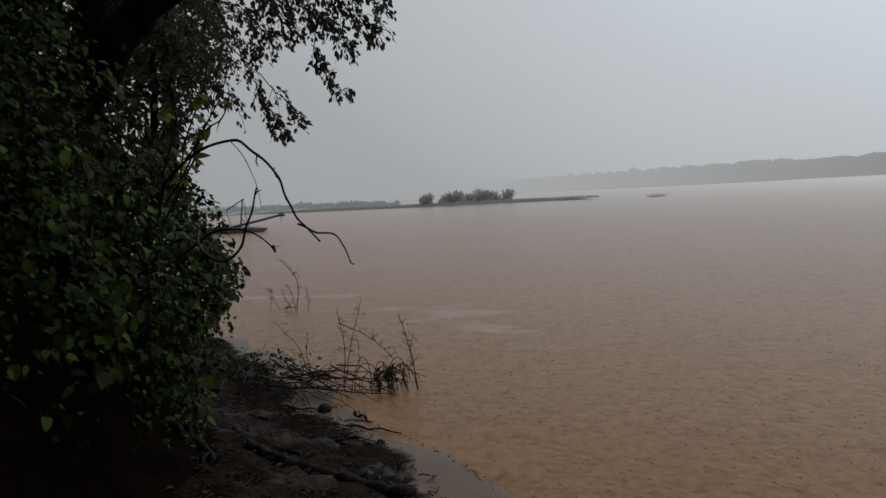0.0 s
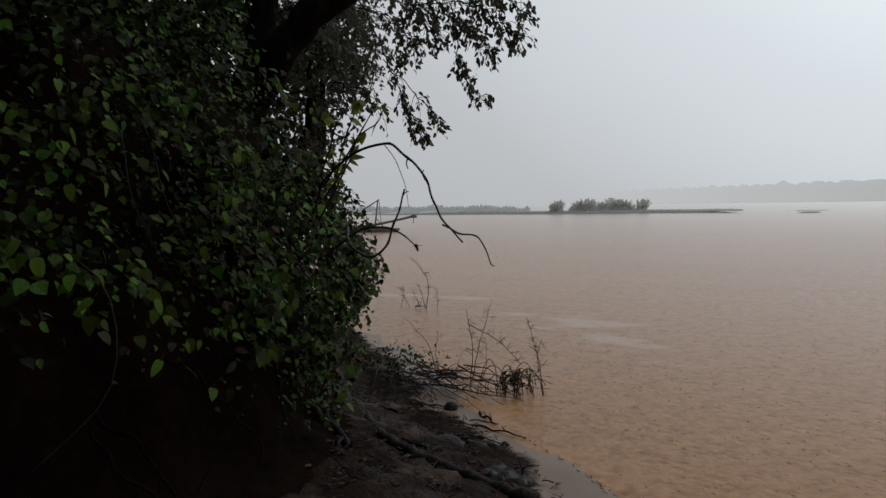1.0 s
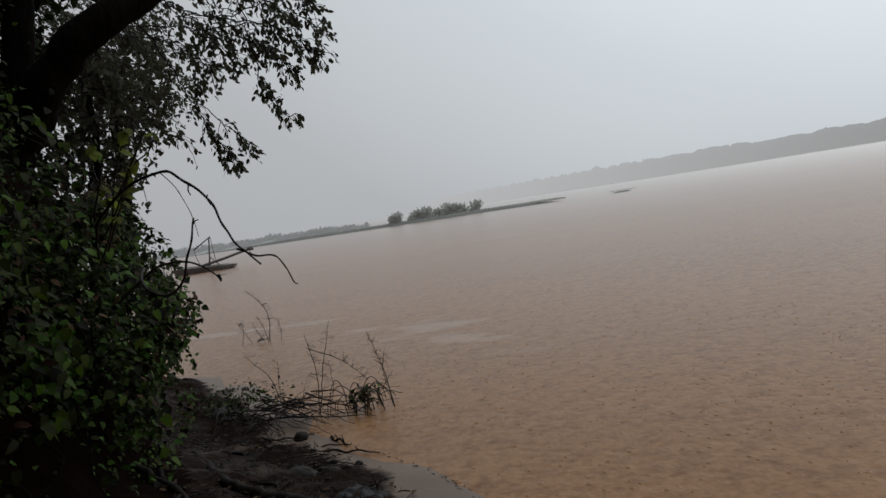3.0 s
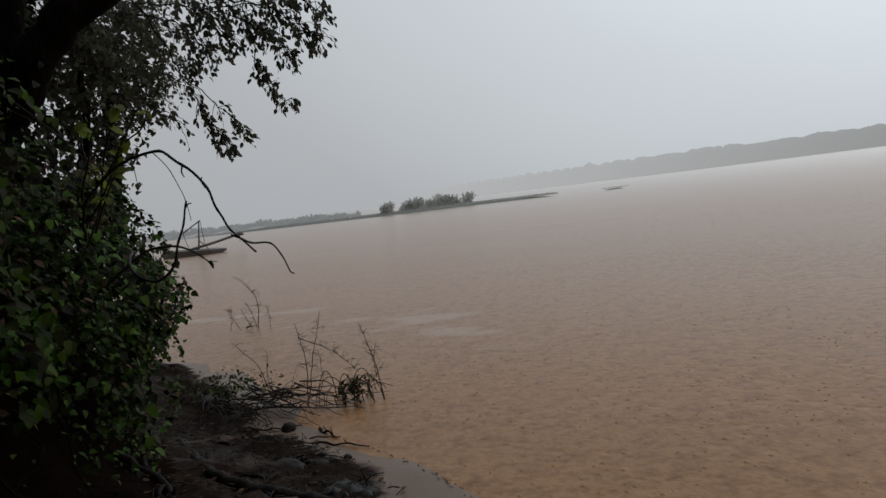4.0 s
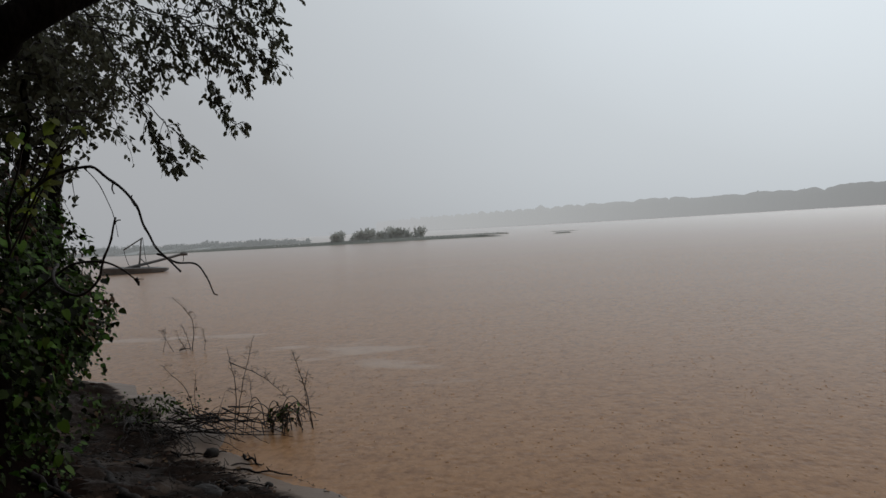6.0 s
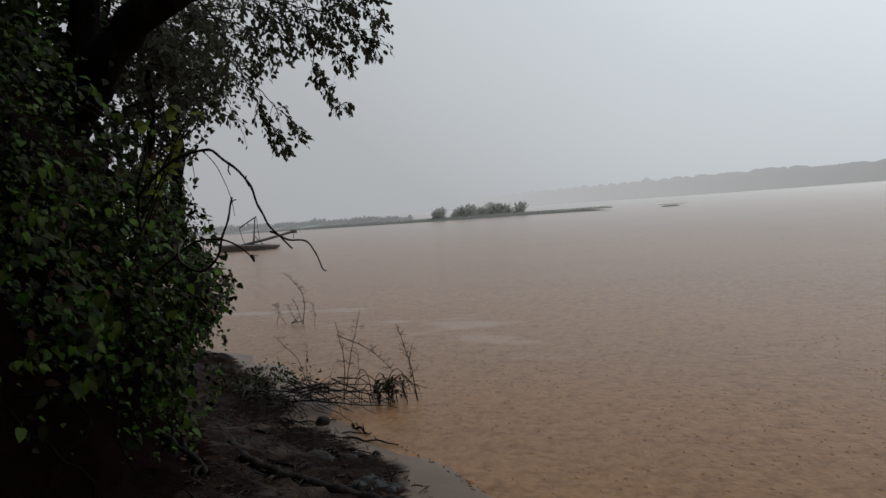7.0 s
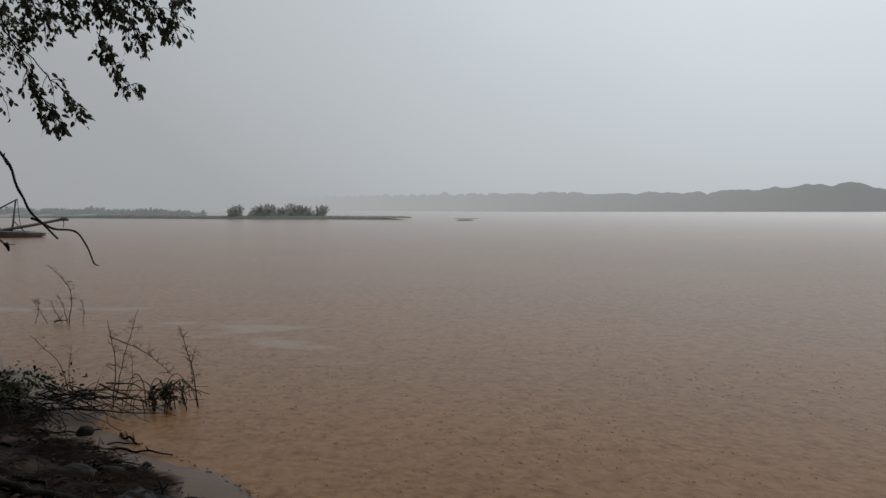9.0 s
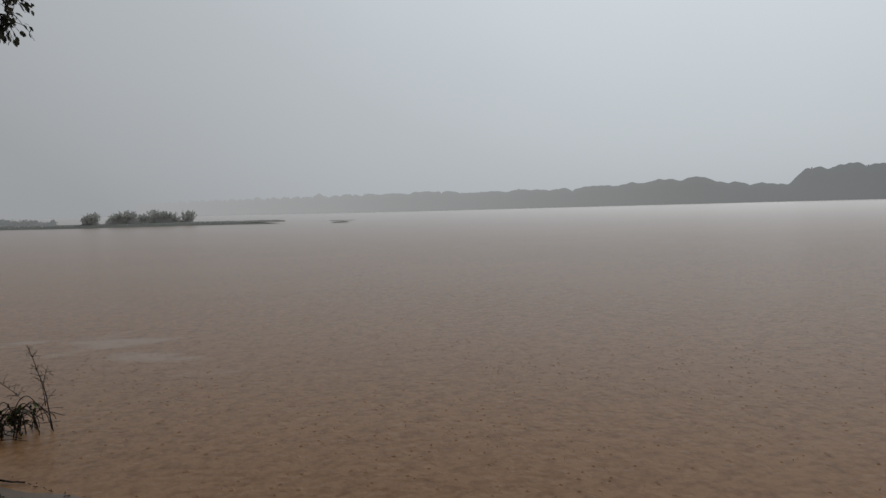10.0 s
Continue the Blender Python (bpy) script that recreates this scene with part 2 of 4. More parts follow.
    gate = math_node("MULTIPLY", mask.outputs[0], math_node("GREATER_THAN", slick, -0.6))
    slick_sheen = n.new("ShaderNodeMixRGB")
    slick_sheen.inputs[2].default_value = (0.40, 0.325, 0.27, 1)
    l.new(math_node("MULTIPLY", gate, 0.40), slick_sheen.inputs[0])
    l.new(silt.outputs[0], slick_sheen.inputs[1])
    h = math_node("ADD", pock, math_node("ADD", chop, math_node("MULTIPLY", fine, 0.5)))
    b = n.new("ShaderNodeBump")
    b.inputs["Strength"].default_value, b.inputs["Distance"].default_value = 0.21, 0.02
    l.new(h, b.inputs["Height"])
    l.new(b.outputs[0], p.inputs["Normal"])
    l.new(slick_sheen.outputs[0], p.inputs["Base Color"])
    p.inputs["Roughness"].default_value = 0.2
    p.inputs["IOR"].default_value = 1.33
    p.inputs["Specular IOR Level"].default_value = 0.10
    lw = n.new("ShaderNodeLayerWeight")
    lw.inputs[0].default_value = 0.5
    gloss = n.new("ShaderNodeBsdfGlossy")
    gloss.inputs["Roughness"].default_value = 0.3
    gloss.inputs["Color"].default_value = (0.74, 0.71, 0.69, 1)
    ms = n.new("ShaderNodeMixShader")
    l.new(math_node("POWER", lw.outputs["Facing"], 46.0), ms.inputs[0])
    l.new(p.outputs[0], ms.inputs[1])
    l.new(gloss.outputs[0], ms.inputs[2])
    l.new(ms.outputs[0], n["Material Output"].inputs[0])
    return m


WATER = water_material()


# ---- mesh helpers ----
class Shape:
    """Gathers vertices and faces of one mesh."""

    def __init__(self):
        self.v, self.f = [], []

    def add(self, verts, faces):
        k = len(self.v)
        self.v.extend([tuple(map(float, p)) for p in verts])
        self.f.extend([tuple(i + k for i in f) for f in faces])
        return self

    def tube(self, path, radii, sides=6, cap=True):
        path = [Vector(p) for p in path]
        if isinstance(radii, (int, float)):
            radii = [radii] * len(path)
        k, side = len(self.v), None
        for i, p in enumerate(path):
            d = (path[min(i + 1, len(path) - 1)] - path[max(i - 1, 0)]).normalized()
            if side is None:
                side = d.orthogonal().normalized()
            side = (side - d * side.dot(d)).normalized()
            up = d.cross(side)
            for s in range(sides):
                a = 2 * math.pi * s / sides
                self.v.append(tuple(p + (side * math.cos(a) + up * math.sin(a)) * radii[i]))
        for i in range(len(path) - 1):
            for s in range(sides):
                a, b = k + i * sides + s, k + i * sides + (s + 1) % sides
                self.f.append((a, b, b + sides, a + sides))
        if cap:
            self.f.append(tuple(k + s for s in reversed(range(sides))))
            self.f.append(tuple(k + (len(path) - 1) * sides + s for s in range(sides)))
        return self

    def box(self, size, m):
        x, y, z = (s / 2 for s in size)
        c = [m @ Vector((i * x, j * y, k * z)) for i in (-1, 1) for j in (-1, 1) for k in (-1, 1)]
        return self.add(c, [(0, 1, 3, 2), (4, 6, 7, 5), (0, 4, 5, 1), (2, 3, 7, 6), (0, 2, 6, 4), (1, 5, 7, 3)])

    def leaves(self, places, tips, normals, sizes, wide=0.42):
        """A folded, pointed leaf at each place: tips say which way it grows, normals which way it faces."""
        t = LEAF * np.array([wide / 0.42, 1, 1]) if wide > 0.33 else OBLONG * np.array([wide / 0.25, 1, 1])
        d = tips / np.linalg.norm(tips, axis=1, keepdims=True)
        nn = normals - d * (normals * d).sum(1, keepdims=True)
        nn /= np.linalg.norm(nn, axis=1, keepdims=True) + 1e-9
        s = np.cross(d, nn)
        v = places[:, None] + sizes[:, None, None] * (t[None, :, 0:1] * s[:, None] + t[None, :, 1:2] * d[:, None] + t[None, :, 2:3] * nn[:, None])
        k = len(self.v)
        self.v.extend(map(tuple, v.reshape(-1, 3).tolist()))
        f = (np.arange(len(places))[:, None, None] * len(t) + LEAF_FACES[None] + k).reshape(-1, 4)
        self.f.extend(map(tuple, f.tolist()))
        return self

    def mesh(self, name, mat, smooth=True):
        me = bpy.data.meshes.new(name)
        me.from_pydata(self.v, [], self.f)
        me.materials.append(mat)
        me.polygons.foreach_set("use_smooth", [smooth] * len(me.polygons))
        me.update()
        return me


LEAF = np.array([(0, 0, 0), (0, 0.5, -0.02), (0, 1, -0.16), (-0.30, 0.10, 0.05), (-0.42, 0.38, 0.07), (-0.2, 0.75, -0.03),
                 (0.30, 0.10, 0.05), (0.42, 0.38, 0.07), (0.2, 0.75, -0.03)])
OBLONG = np.array([(0, 0, 0), (0, 0.5, 0.0), (0, 1, -0.2), (-0.13, 0.12, 0.02), (-0.20, 0.45, 0.03), (-0.13, 0.78, -0.08),
                   (0.13, 0.12, 0.02), (0.20, 0.45, 0.03), (0.13, 0.78, -0.08)])
LEAF_FACES = np.array([(0, 1, 4, 3), (1, 2, 5, 4), (0, 6, 7, 1), (1, 7, 8, 2)])
rng = np.random.default_rng(7)


def part(name, shape, mat, parent, label="", smooth=True):
    ob = new(name, shape.mesh(name, mat, smooth))
    ob.parent = parent
    if label:
        ob["label"] = label
    if name.endswith(("foliage", "crown", "twigs", "stems", "boards", "tuft", "leaves", "mass")):
        ob["kind"] = "stuff"
    return ob


def thing(name, label, category, group="", place=(0, 0, 0)):
    ob = new(name)
    ob.location = place
    ob.empty_display_size = 0.1
    return tagged(ob, label, category, group)


def single(name, shape, mat, label, category, group="", kind="", smooth=True):
    return tagged(new(name, shape.mesh(name, mat, smooth)), label, category, group, kind)


def bend(points, n=6):
    """A smooth line through the points (Catmull-Rom)."""
    p = [Vector(q) for q in points]
    p = [p[0] * 2 - p[1]] + p + [p[-1] * 2 - p[-2]]
    line = []
    for i in range(1, len(p) - 2):
        for k in range(n):
            t = k / n
            a, b, c, d = p[i - 1], p[i], p[i + 1], p[i + 2]
            line.append(0.5 * (2 * b + (c - a) * t + (2 * a - 5 * b + 4 * c - d) * t * t + (3 * b - a - 3 * c + d) * t ** 3))
    return line + [p[-2]]


def taper(n, a, b):
    return [a + (b - a) * i / (n - 1) for i in range(n)]


def wobble(line, amount, seed=0):
    return [p + Vector((noise.noise(p * 9 + Vector((seed, 0, 0))), noise.noise(p * 9 + Vector((0, seed, 5))), noise.noise(p * 9 + Vector((3, 1, seed))))) * amount for p in line]


# ---- ground and water ----
SHORE = [(-60, 40), (-8, 9), (-0.5, 1.7), (0.8, 1.15), (2.0, 0.65), (3.0, 0.12), (3.5, -0.2), (3.95, -0.59), (4.4, -1.14), (4.75, -1.55), (5.0, -1.85), (5.4, -2.05), (6.0, -2.5),
         (6.94, -3.4), (7.6, -4.1), (8.2, -5.6), (9, -8), (12, -12.5), (43, -46), (120, -130), (400, -500), (4000, -5000)]
TOE = [(-60, 25), (-8, -2.4), (-1, -2.0), (0.5, -1.85), (1.5, -1.68), (2.4, -1.72), (3.2, -1.95), (3.7, -2.25), (4.2, -2.9), (5, -3.8), (7, -5.2), (8, -6.8), (9, -9.5), (12, -14.5), (43, -49), (120, -134), (400, -505), (4000, -5005)]


def along(table, y):
    return np.interp(y, [a for a, _ in table], [b for _, b in table])


def bank_height(x, y):
    """Height of the river bed, the mud shore and the earth bank over the water."""
    d = (along(SHORE, y) - x) * 0.75
    c = along(TOE, y) - x - 0.25
    z = np.where(d < 0, np.maximum(-1.5, 0.22 * d), 0.085 * d + 0.17 * np.clip(d - 0.75, 0, 1.2))
    z = np.where(c > -0.3, np.maximum(z, z + 0.25 * np.clip(c + 0.3, 0, 0.6)), z)
    s = np.clip(c / 0.55, 0, 1)
    return z + 2.1 * s * s * (3 - 2 * s) + 0.18 * np.clip(c - 0.5, 0, 12)


def spread_lines(lo, hi, step, far):
    a = list(np.arange(lo, hi + 1e-6, step))
    s, left, right = step, [], []
    while a[0] - sum(left) > -far or a[-1] + sum(right) < far:
        s *= 1.35
        left.append(s)
        right.append(s)
    pre, post, q = [], [], a[0]
    for s in left:
        q -= s
        pre.append(q)
    q = a[-1]
    for s in right:
        q += s
        post.append(q)
    return np.array(pre[::-1] + a + post)


gx, gy = spread_lines(-9, 3, 0.06, 4200), spread_lines(-3, 11, 0.06, 4200)
XX, YY = np.meshgrid(gx, gy)
ZZ = bank_height(XX, YY)
near = (XX > -12) & (XX < 5) & (YY > -6) & (YY < 14)
verts = np.stack([XX, YY, ZZ], -1).reshape(-1, 3)
flat_near = near.reshape(-1)
for i in np.nonzero(flat_near)[0]:
    p = Vector(verts[i])
    c = float(along(TOE, p.y) - p.x)
    rough_amount = 0.03 + 0.16 * min(max(c / 0.3, 0), 1)
    wet = min(max(((float(along(SHORE, p.y)) - p.x) - 0.34) / 0.35, 0.06), 1)
    dz = noise.noise(p * 1.7) * 0.03 + (noise.noise(p * 6) * 0.04 + abs(noise.noise(p * 12)) * 0.07) * wet
    verts[i] += (noise.noise(p * 2.1 + Vector((9, 0, 0))) * rough_amount, noise.noise(p * 2.3 + Vector((0, 7, 0))) * rough_amount, dz if verts[i][2] > -0.05 else dz * 0.3)
W, H = len(gx), len(gy)
idx = np.arange(W * H).reshape(H, W)
quads = np.stack([idx[:-1, :-1], idx[:-1, 1:], idx[1:, 1:], idx[1:, :-1]], -1).reshape(-1, 4)
me = bpy.data.meshes.new("ground")
me.from_pydata(verts.tolist(), [], quads.tolist())
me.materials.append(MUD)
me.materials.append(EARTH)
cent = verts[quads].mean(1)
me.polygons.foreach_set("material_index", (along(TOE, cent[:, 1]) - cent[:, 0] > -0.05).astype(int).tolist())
me.polygons.foreach_set("use_smooth", [True] * len(quads))
me.update()
tagged(new("ground", me), "wet brown mud shore and steep red earth bank", "ground", kind="structure")

me = bpy.data.meshes.new("water")
S = 4200
me.from_pydata([(-S, -S, 0), (S, -S, 0), (S, S, 0), (-S, S, 0)], [], [(0, 1, 2, 3)])
me.materials.append(WATER)
tagged(new("water", me), "wide silty brown river pocked by heavy rain", "river", kind="structure")


def ground_at(x, y):
    return float(bank_height(np.float64(x), np.float64(y)))


# ---- far shore and island ----
FAR = [(520, 300), (430, 335), (330, 378), (247, 400), (170, 410), (98, 420), (60, 450), (25, 520), (-20, 640), (-90, 800), (-220, 1100)]


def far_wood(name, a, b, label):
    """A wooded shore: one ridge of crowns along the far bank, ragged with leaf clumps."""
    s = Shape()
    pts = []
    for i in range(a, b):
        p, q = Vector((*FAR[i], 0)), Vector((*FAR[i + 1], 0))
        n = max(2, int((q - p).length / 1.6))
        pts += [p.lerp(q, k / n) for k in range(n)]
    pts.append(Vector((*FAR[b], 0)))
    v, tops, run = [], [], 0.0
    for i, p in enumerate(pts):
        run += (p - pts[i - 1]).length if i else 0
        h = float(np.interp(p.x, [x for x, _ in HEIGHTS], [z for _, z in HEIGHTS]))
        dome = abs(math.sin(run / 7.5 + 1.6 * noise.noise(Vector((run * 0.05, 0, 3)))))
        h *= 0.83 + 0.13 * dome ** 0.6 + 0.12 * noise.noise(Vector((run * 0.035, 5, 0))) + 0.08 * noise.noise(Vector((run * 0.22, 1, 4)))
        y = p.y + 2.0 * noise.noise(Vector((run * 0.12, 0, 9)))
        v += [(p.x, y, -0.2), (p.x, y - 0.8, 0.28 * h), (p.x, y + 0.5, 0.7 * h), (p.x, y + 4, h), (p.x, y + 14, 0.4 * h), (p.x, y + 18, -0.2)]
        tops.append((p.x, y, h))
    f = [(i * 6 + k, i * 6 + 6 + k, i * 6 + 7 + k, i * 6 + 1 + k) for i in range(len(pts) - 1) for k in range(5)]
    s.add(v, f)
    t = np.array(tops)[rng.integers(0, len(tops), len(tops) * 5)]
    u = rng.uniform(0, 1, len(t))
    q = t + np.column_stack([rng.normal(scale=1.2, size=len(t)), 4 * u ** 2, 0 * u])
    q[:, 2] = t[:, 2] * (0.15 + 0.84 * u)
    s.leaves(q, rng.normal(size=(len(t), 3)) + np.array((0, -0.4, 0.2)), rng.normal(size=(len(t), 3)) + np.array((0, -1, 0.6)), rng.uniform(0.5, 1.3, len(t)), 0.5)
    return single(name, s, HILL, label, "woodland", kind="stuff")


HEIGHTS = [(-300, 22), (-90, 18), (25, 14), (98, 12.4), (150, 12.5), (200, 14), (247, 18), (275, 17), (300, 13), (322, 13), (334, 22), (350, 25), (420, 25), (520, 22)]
far_wood("backdrop_far_wood", 0, 5, "grey wooded far shore with rain haze painted as glow")
far_wood("backdrop_faint_wood", 5, 10, "faint wooded shore with rain haze painted as glow")


def low_land(name, line, wide, height, mat, label, rough=0.25):
    """A low mound of land along a line: a lens-shaped bank that dips under the water at its rim."""
    pts = [Vector((*p, 0)) for p in line]
    dense = []
    for p, q in zip(pts, pts[1:]):
        dense += [p.lerp(q, k / 10) for k in range(10)]
    dense.append(pts[-1])
    s, n, m = Shape(), len(dense), 9
    v = []
    for i, p in enumerate(dense):
        d = (dense[min(i + 1, n - 1)] - dense[max(i - 1, 0)]).normalized()
        side = Vector((-d.y, d.x, 0))
        e = min(1.0, 4.0 * min(i, n - 1 - i) / n + 0.05)
        for k in range(m):
            u = k / (m - 1) * 2 - 1
            q = p + side * (u * wide * (0.4 + 0.6 * e))
            z = height * e * (1 - u * u) * (1 + rough * noise.noise(q * 0.5)) - 0.08
            v.append((q.x, q.y, z))
    f = [(i * m + k, i * m + k + 1, (i + 1) * m + k + 1, (i + 1) * m + k) for i in range(n - 1) for k in range(m - 1)]
    s.add(v, f)
    return tagged(new(name, s.mesh(name, mat)), label, "island", kind="structure")


low_land("ground_island", [(0.2, 107.6), (-5, 110), (-14, 114), (-30, 116), (-42, 122), (-66, 131), (-95, 146)], 2.6, 0.62, ISLE_GROUND, "low grassy river island paled by painted rain haze")
low_land("ground_far_island", [(-48, 133), (-66, 141), (-90, 152), (-130, 175)], 3.5, 0.8, ISLE_FAR, "distant low island edge, rain haze painted as pale glow")
low_land("ground_sandbar", [(6.7, 99.2), (8.3, 100.0), (9.9, 100.6)], 0.8, 0.24, ISLE_GROUND, "small weedy mud bar in the river")


def grass_tufts(name, line, count, tall, mat, label):
    s = Shape()
    a = np.array(line, float)
    t = rng.uniform(0, len(a) - 1.001, count)
    i = t.astype(int)
    p = a[i] + (a[i + 1] - a[i]) * (t - i)[:, None] + rng.normal(scale=0.6, size=(count, 2))
    p = np.column_stack([p, np.full(count, 0.25)])
    tips = np.column_stack([rng.normal(scale=0.35, size=(count, 2)), np.ones(count)])
    n = np.column_stack([rng.normal(scale=0.5, size=count), -np.ones(count), rng.normal(scale=0.2, size=count)])
    return single(name, s.leaves(p, tips, n, rng.uniform(0.5, 1.2, count) * tall, 0.25), mat, label, "grass", kind="stuff")


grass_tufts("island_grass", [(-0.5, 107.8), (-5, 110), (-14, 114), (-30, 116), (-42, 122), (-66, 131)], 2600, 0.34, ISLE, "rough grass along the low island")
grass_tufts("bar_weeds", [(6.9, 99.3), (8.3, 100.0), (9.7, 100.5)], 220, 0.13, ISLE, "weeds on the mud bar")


def scrub_bush(x, y, wide, tall, mat, label, group, lean=0.0):
    """A mound of scrub, leafy down to the ground, with an uneven top and fine shoots standing out of it."""
    b = thing("island_bush", label, "bush", group, (x, y, 0.25))
    seed = Vector((x * 0.37, y * 0.21, 0))

    def top(u):
        return tall * (1 - abs(u) ** 1.9) ** 0.75 * (1.0 + 0.30 * noise.noise(seed + Vector((u * wide * 0.55, 0, 0))) + 0.10 * noise.noise(seed + Vector((u * wide * 1.6, 4, 0))))

    for k in range(5):
        u = rng.uniform(-0.6, 0.6)
        h = top(u) * 0.8
        part("stem", Shape().tube(bend([(u * wide * 0.5, 0, -0.2), (u * wide * 0.8 + lean * 0.4, 0, h * 0.5), (u * wide + lean * 0.8, 0, h)], 3), taper(7, 0.05, 0.015), 4), ISLE_STEM, b)
    core = Shape()
    P, T, S = [], [], []
    for k in range(int(46 * wide) + 16):
        u = rng.uniform(-0.95, 0.95)
        h = max(0.15, top(u)) * rng.uniform(0.6, 1.16)
        d = Vector((0.30 * u + lean * 0.5 / tall + rng.normal(scale=0.22), rng.normal(scale=0.2), 1.0))
        foot = Vector((u * wide * 0.78, rng.normal(scale=0.3), -0.1))
        for j in range(int(h / 0.055)):
            t = rng.uniform(0, 1)
            q = foot + d * (h * t) + Vector((rng.normal(scale=0.10), rng.normal(scale=0.1), 0)) * (1.2 - 0.7 * t)
            P.append(q)
            T.append((d.x + rng.normal(scale=0.5), rng.normal(scale=0.5), 0.9))
            S.append(rng.uniform(0.15, 0.32))
    core.leaves(np.array(P, float), np.array(T, float), rng.normal(scale=0.5, size=(len(P), 3)) + np.array((0, -0.6, 0.9)), np.array(S), 0.34)
    v, cols = [], 20
    for i in range(cols + 1):
        u = -0.9 + 1.8 * i / cols
        h = max(0.1, top(u) * 0.6)
        v += [(u * wide, -0.5, -0.3), (u * wide, -0.4, h * 0.6), (u * wide + lean * 0.3, 0, h), (u * wide, 0.4, h * 0.6), (u * wide, 0.5, -0.3)]
    core.add(v, [(i * 5 + k, i * 5 + k + 1, i * 5 + k + 6, i * 5 + k + 5) for i in range(cols) for k in range(4)])
    part("crown", core, mat, b)
    return b


BUSHES = "bushes on the river island"
scrub_bush(-29.7, 116, 1.5, 2.0, ISLE, "small round island bush paled by painted rain haze", BUSHES)
scrub_bush(-24.4, 116, 3.7, 2.0, ISLE, "broad low island bush paled by painted rain haze", BUSHES)
scrub_bush(-19.3, 116.3, 3.6, 2.55, ISLE, "tallest broad island bush paled by painted rain haze", BUSHES)
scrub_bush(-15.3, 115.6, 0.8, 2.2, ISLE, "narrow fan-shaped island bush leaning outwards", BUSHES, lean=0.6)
scrub_bush(-36.8, 121, 0.8, 1.35, ISLE_FAR, "small bush on the low island, faint with painted haze", BUSHES)
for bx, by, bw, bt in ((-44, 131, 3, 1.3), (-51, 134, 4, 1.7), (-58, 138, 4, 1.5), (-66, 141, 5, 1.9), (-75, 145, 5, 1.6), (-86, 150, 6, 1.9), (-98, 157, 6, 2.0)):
    scrub_bush(bx, by, bw * 1.9, bt * 0.85, ISLE_FAR, "pale distant scrub, rain haze painted as glow", BUSHES)


# ---- moored work boat ----
def work_boat(x, y):
    b = thing("work_boat", "low weathered flat boat with mast and slanting boom", "boat", "", (x, y, 0))
    hull = Shape()
    sec = []
    for u, w, z0, z1 in ((-2.6, 0.8, -0.05, 0.46), (-1.4, 1.0, -0.1, 0.42), (0, 1.0, -0.1, 0.36), (1.0, 0.75, -0.06, 0.30), (1.75, 0.15, 0.10, 0.26)):
        sec.append([(u, -w, z1), (u, -w * 0.8, z0), (u, w * 0.8, z0), (u, w, z1)])
    v = [p for s in sec for p in s]
    f = [(i * 4 + k, (i + 1) * 4 + k, (i + 1) * 4 + (k + 1) % 4, i * 4 + (k + 1) % 4) for i in range(len(sec) - 1) for k in range(4)]
    hull.add(v, f + [(0, 1, 2, 3), tuple(16 + k for k in (3, 2, 1, 0))])
    part("hull", hull, BOAT, b, "dark flat-bottomed hull", False)
    deck = Shape()
    for k in range(9):
        deck.box((0.12, 1.7 if k < 6 else 1.2, 0.05), pose(-2.3 + k * 0.38, 0, 0.45 - k * 0.016))
    part("deck_boards", deck, SPAR, b)
    boom = part("boom", Shape().tube([(-1.6, 0, 0.30), (1, 0, 0.74), (2.9, 0, 1.12)], [0.10, 0.09, 0.085], 8), SPAR, b, "slanting boom of a round spar")
    part("boom_tip", Shape().box((0.34, 0.26, 0.24), pose(2.98, 0, 1.12)), BOAT, boom)
    part("mast", Shape().tube([(-0.25, 0, 0.3), (-0.1, 0, 1.3), (0.05, 0, 2.34)], 0.055, 6), SPAR, b)
    for dx in (-0.55, 0.35):
        part("brace", Shape().tube([(dx, 0.35, 0.3), (-0.15, 0.02, 1.0)], 0.035, 5), SPAR, b)
    gaff = part("gaff", Shape().tube([(-1.25, 0, 1.62), (0.15, 0, 2.36)], 0.045, 6), SPAR, b)
    part("rope", Shape().tube(bend([(0.15, 0, 2.34), (0.22, 0, 1.3), (0.3, 0, 0.5)], 4), 0.018, 4), TWIG, gaff)
    part("rope", Shape().tube(bend([(-1.25, 0, 1.62), (-1.12, 0, 1.0), (-0.9, 0, 0.4)], 4), 0.018, 4), TWIG, gaff)
    part("line", Shape().tube(bend([(2.9, 0, 1.05), (2.92, 0, 0.8), (2.86, 0, 0.62)], 3), 0.02, 4), TWIG, boom)
    return b


work_boat(-24.0, 42.6)


# ---- thicket on the bank ----
FACE = [(0.0, -0.05), (0.45, 0.08), (0.9, 0.26), (1.25, 0.37), (1.5, 0.33), (1.75, 0.18), (2.1, 0.04), (2.5, -0.10), (3.0, -0.2), (4.0, -0.3)]


OUT = [(0, 0.0), (1.6, 0.0), (2.3, 0.04), (2.9, -0.05), (3.4, -0.10), (4.2, 0.0)]


def face_x(y, z):
    """How far the greenery stands out over the bank, at a height."""
    lump = 0.23 * np.array([noise.noise(Vector((0, a * 1.7, b * 1.6))) + 0.55 * noise.noise(Vector((4, a * 3.5, b * 3.5))) for a, b in zip(np.atleast_1d(y), np.atleast_1d(z))])
    return along(TOE, y) + along(FACE, z) + lump + along(OUT, y)


HEM = [(-3.0, 1.6), (0.5, 1.6), (1.2, 1.55), (1.85, 1.34), (2.6, 0.92), (3.2, 0.68), (5.0, 0.35)]


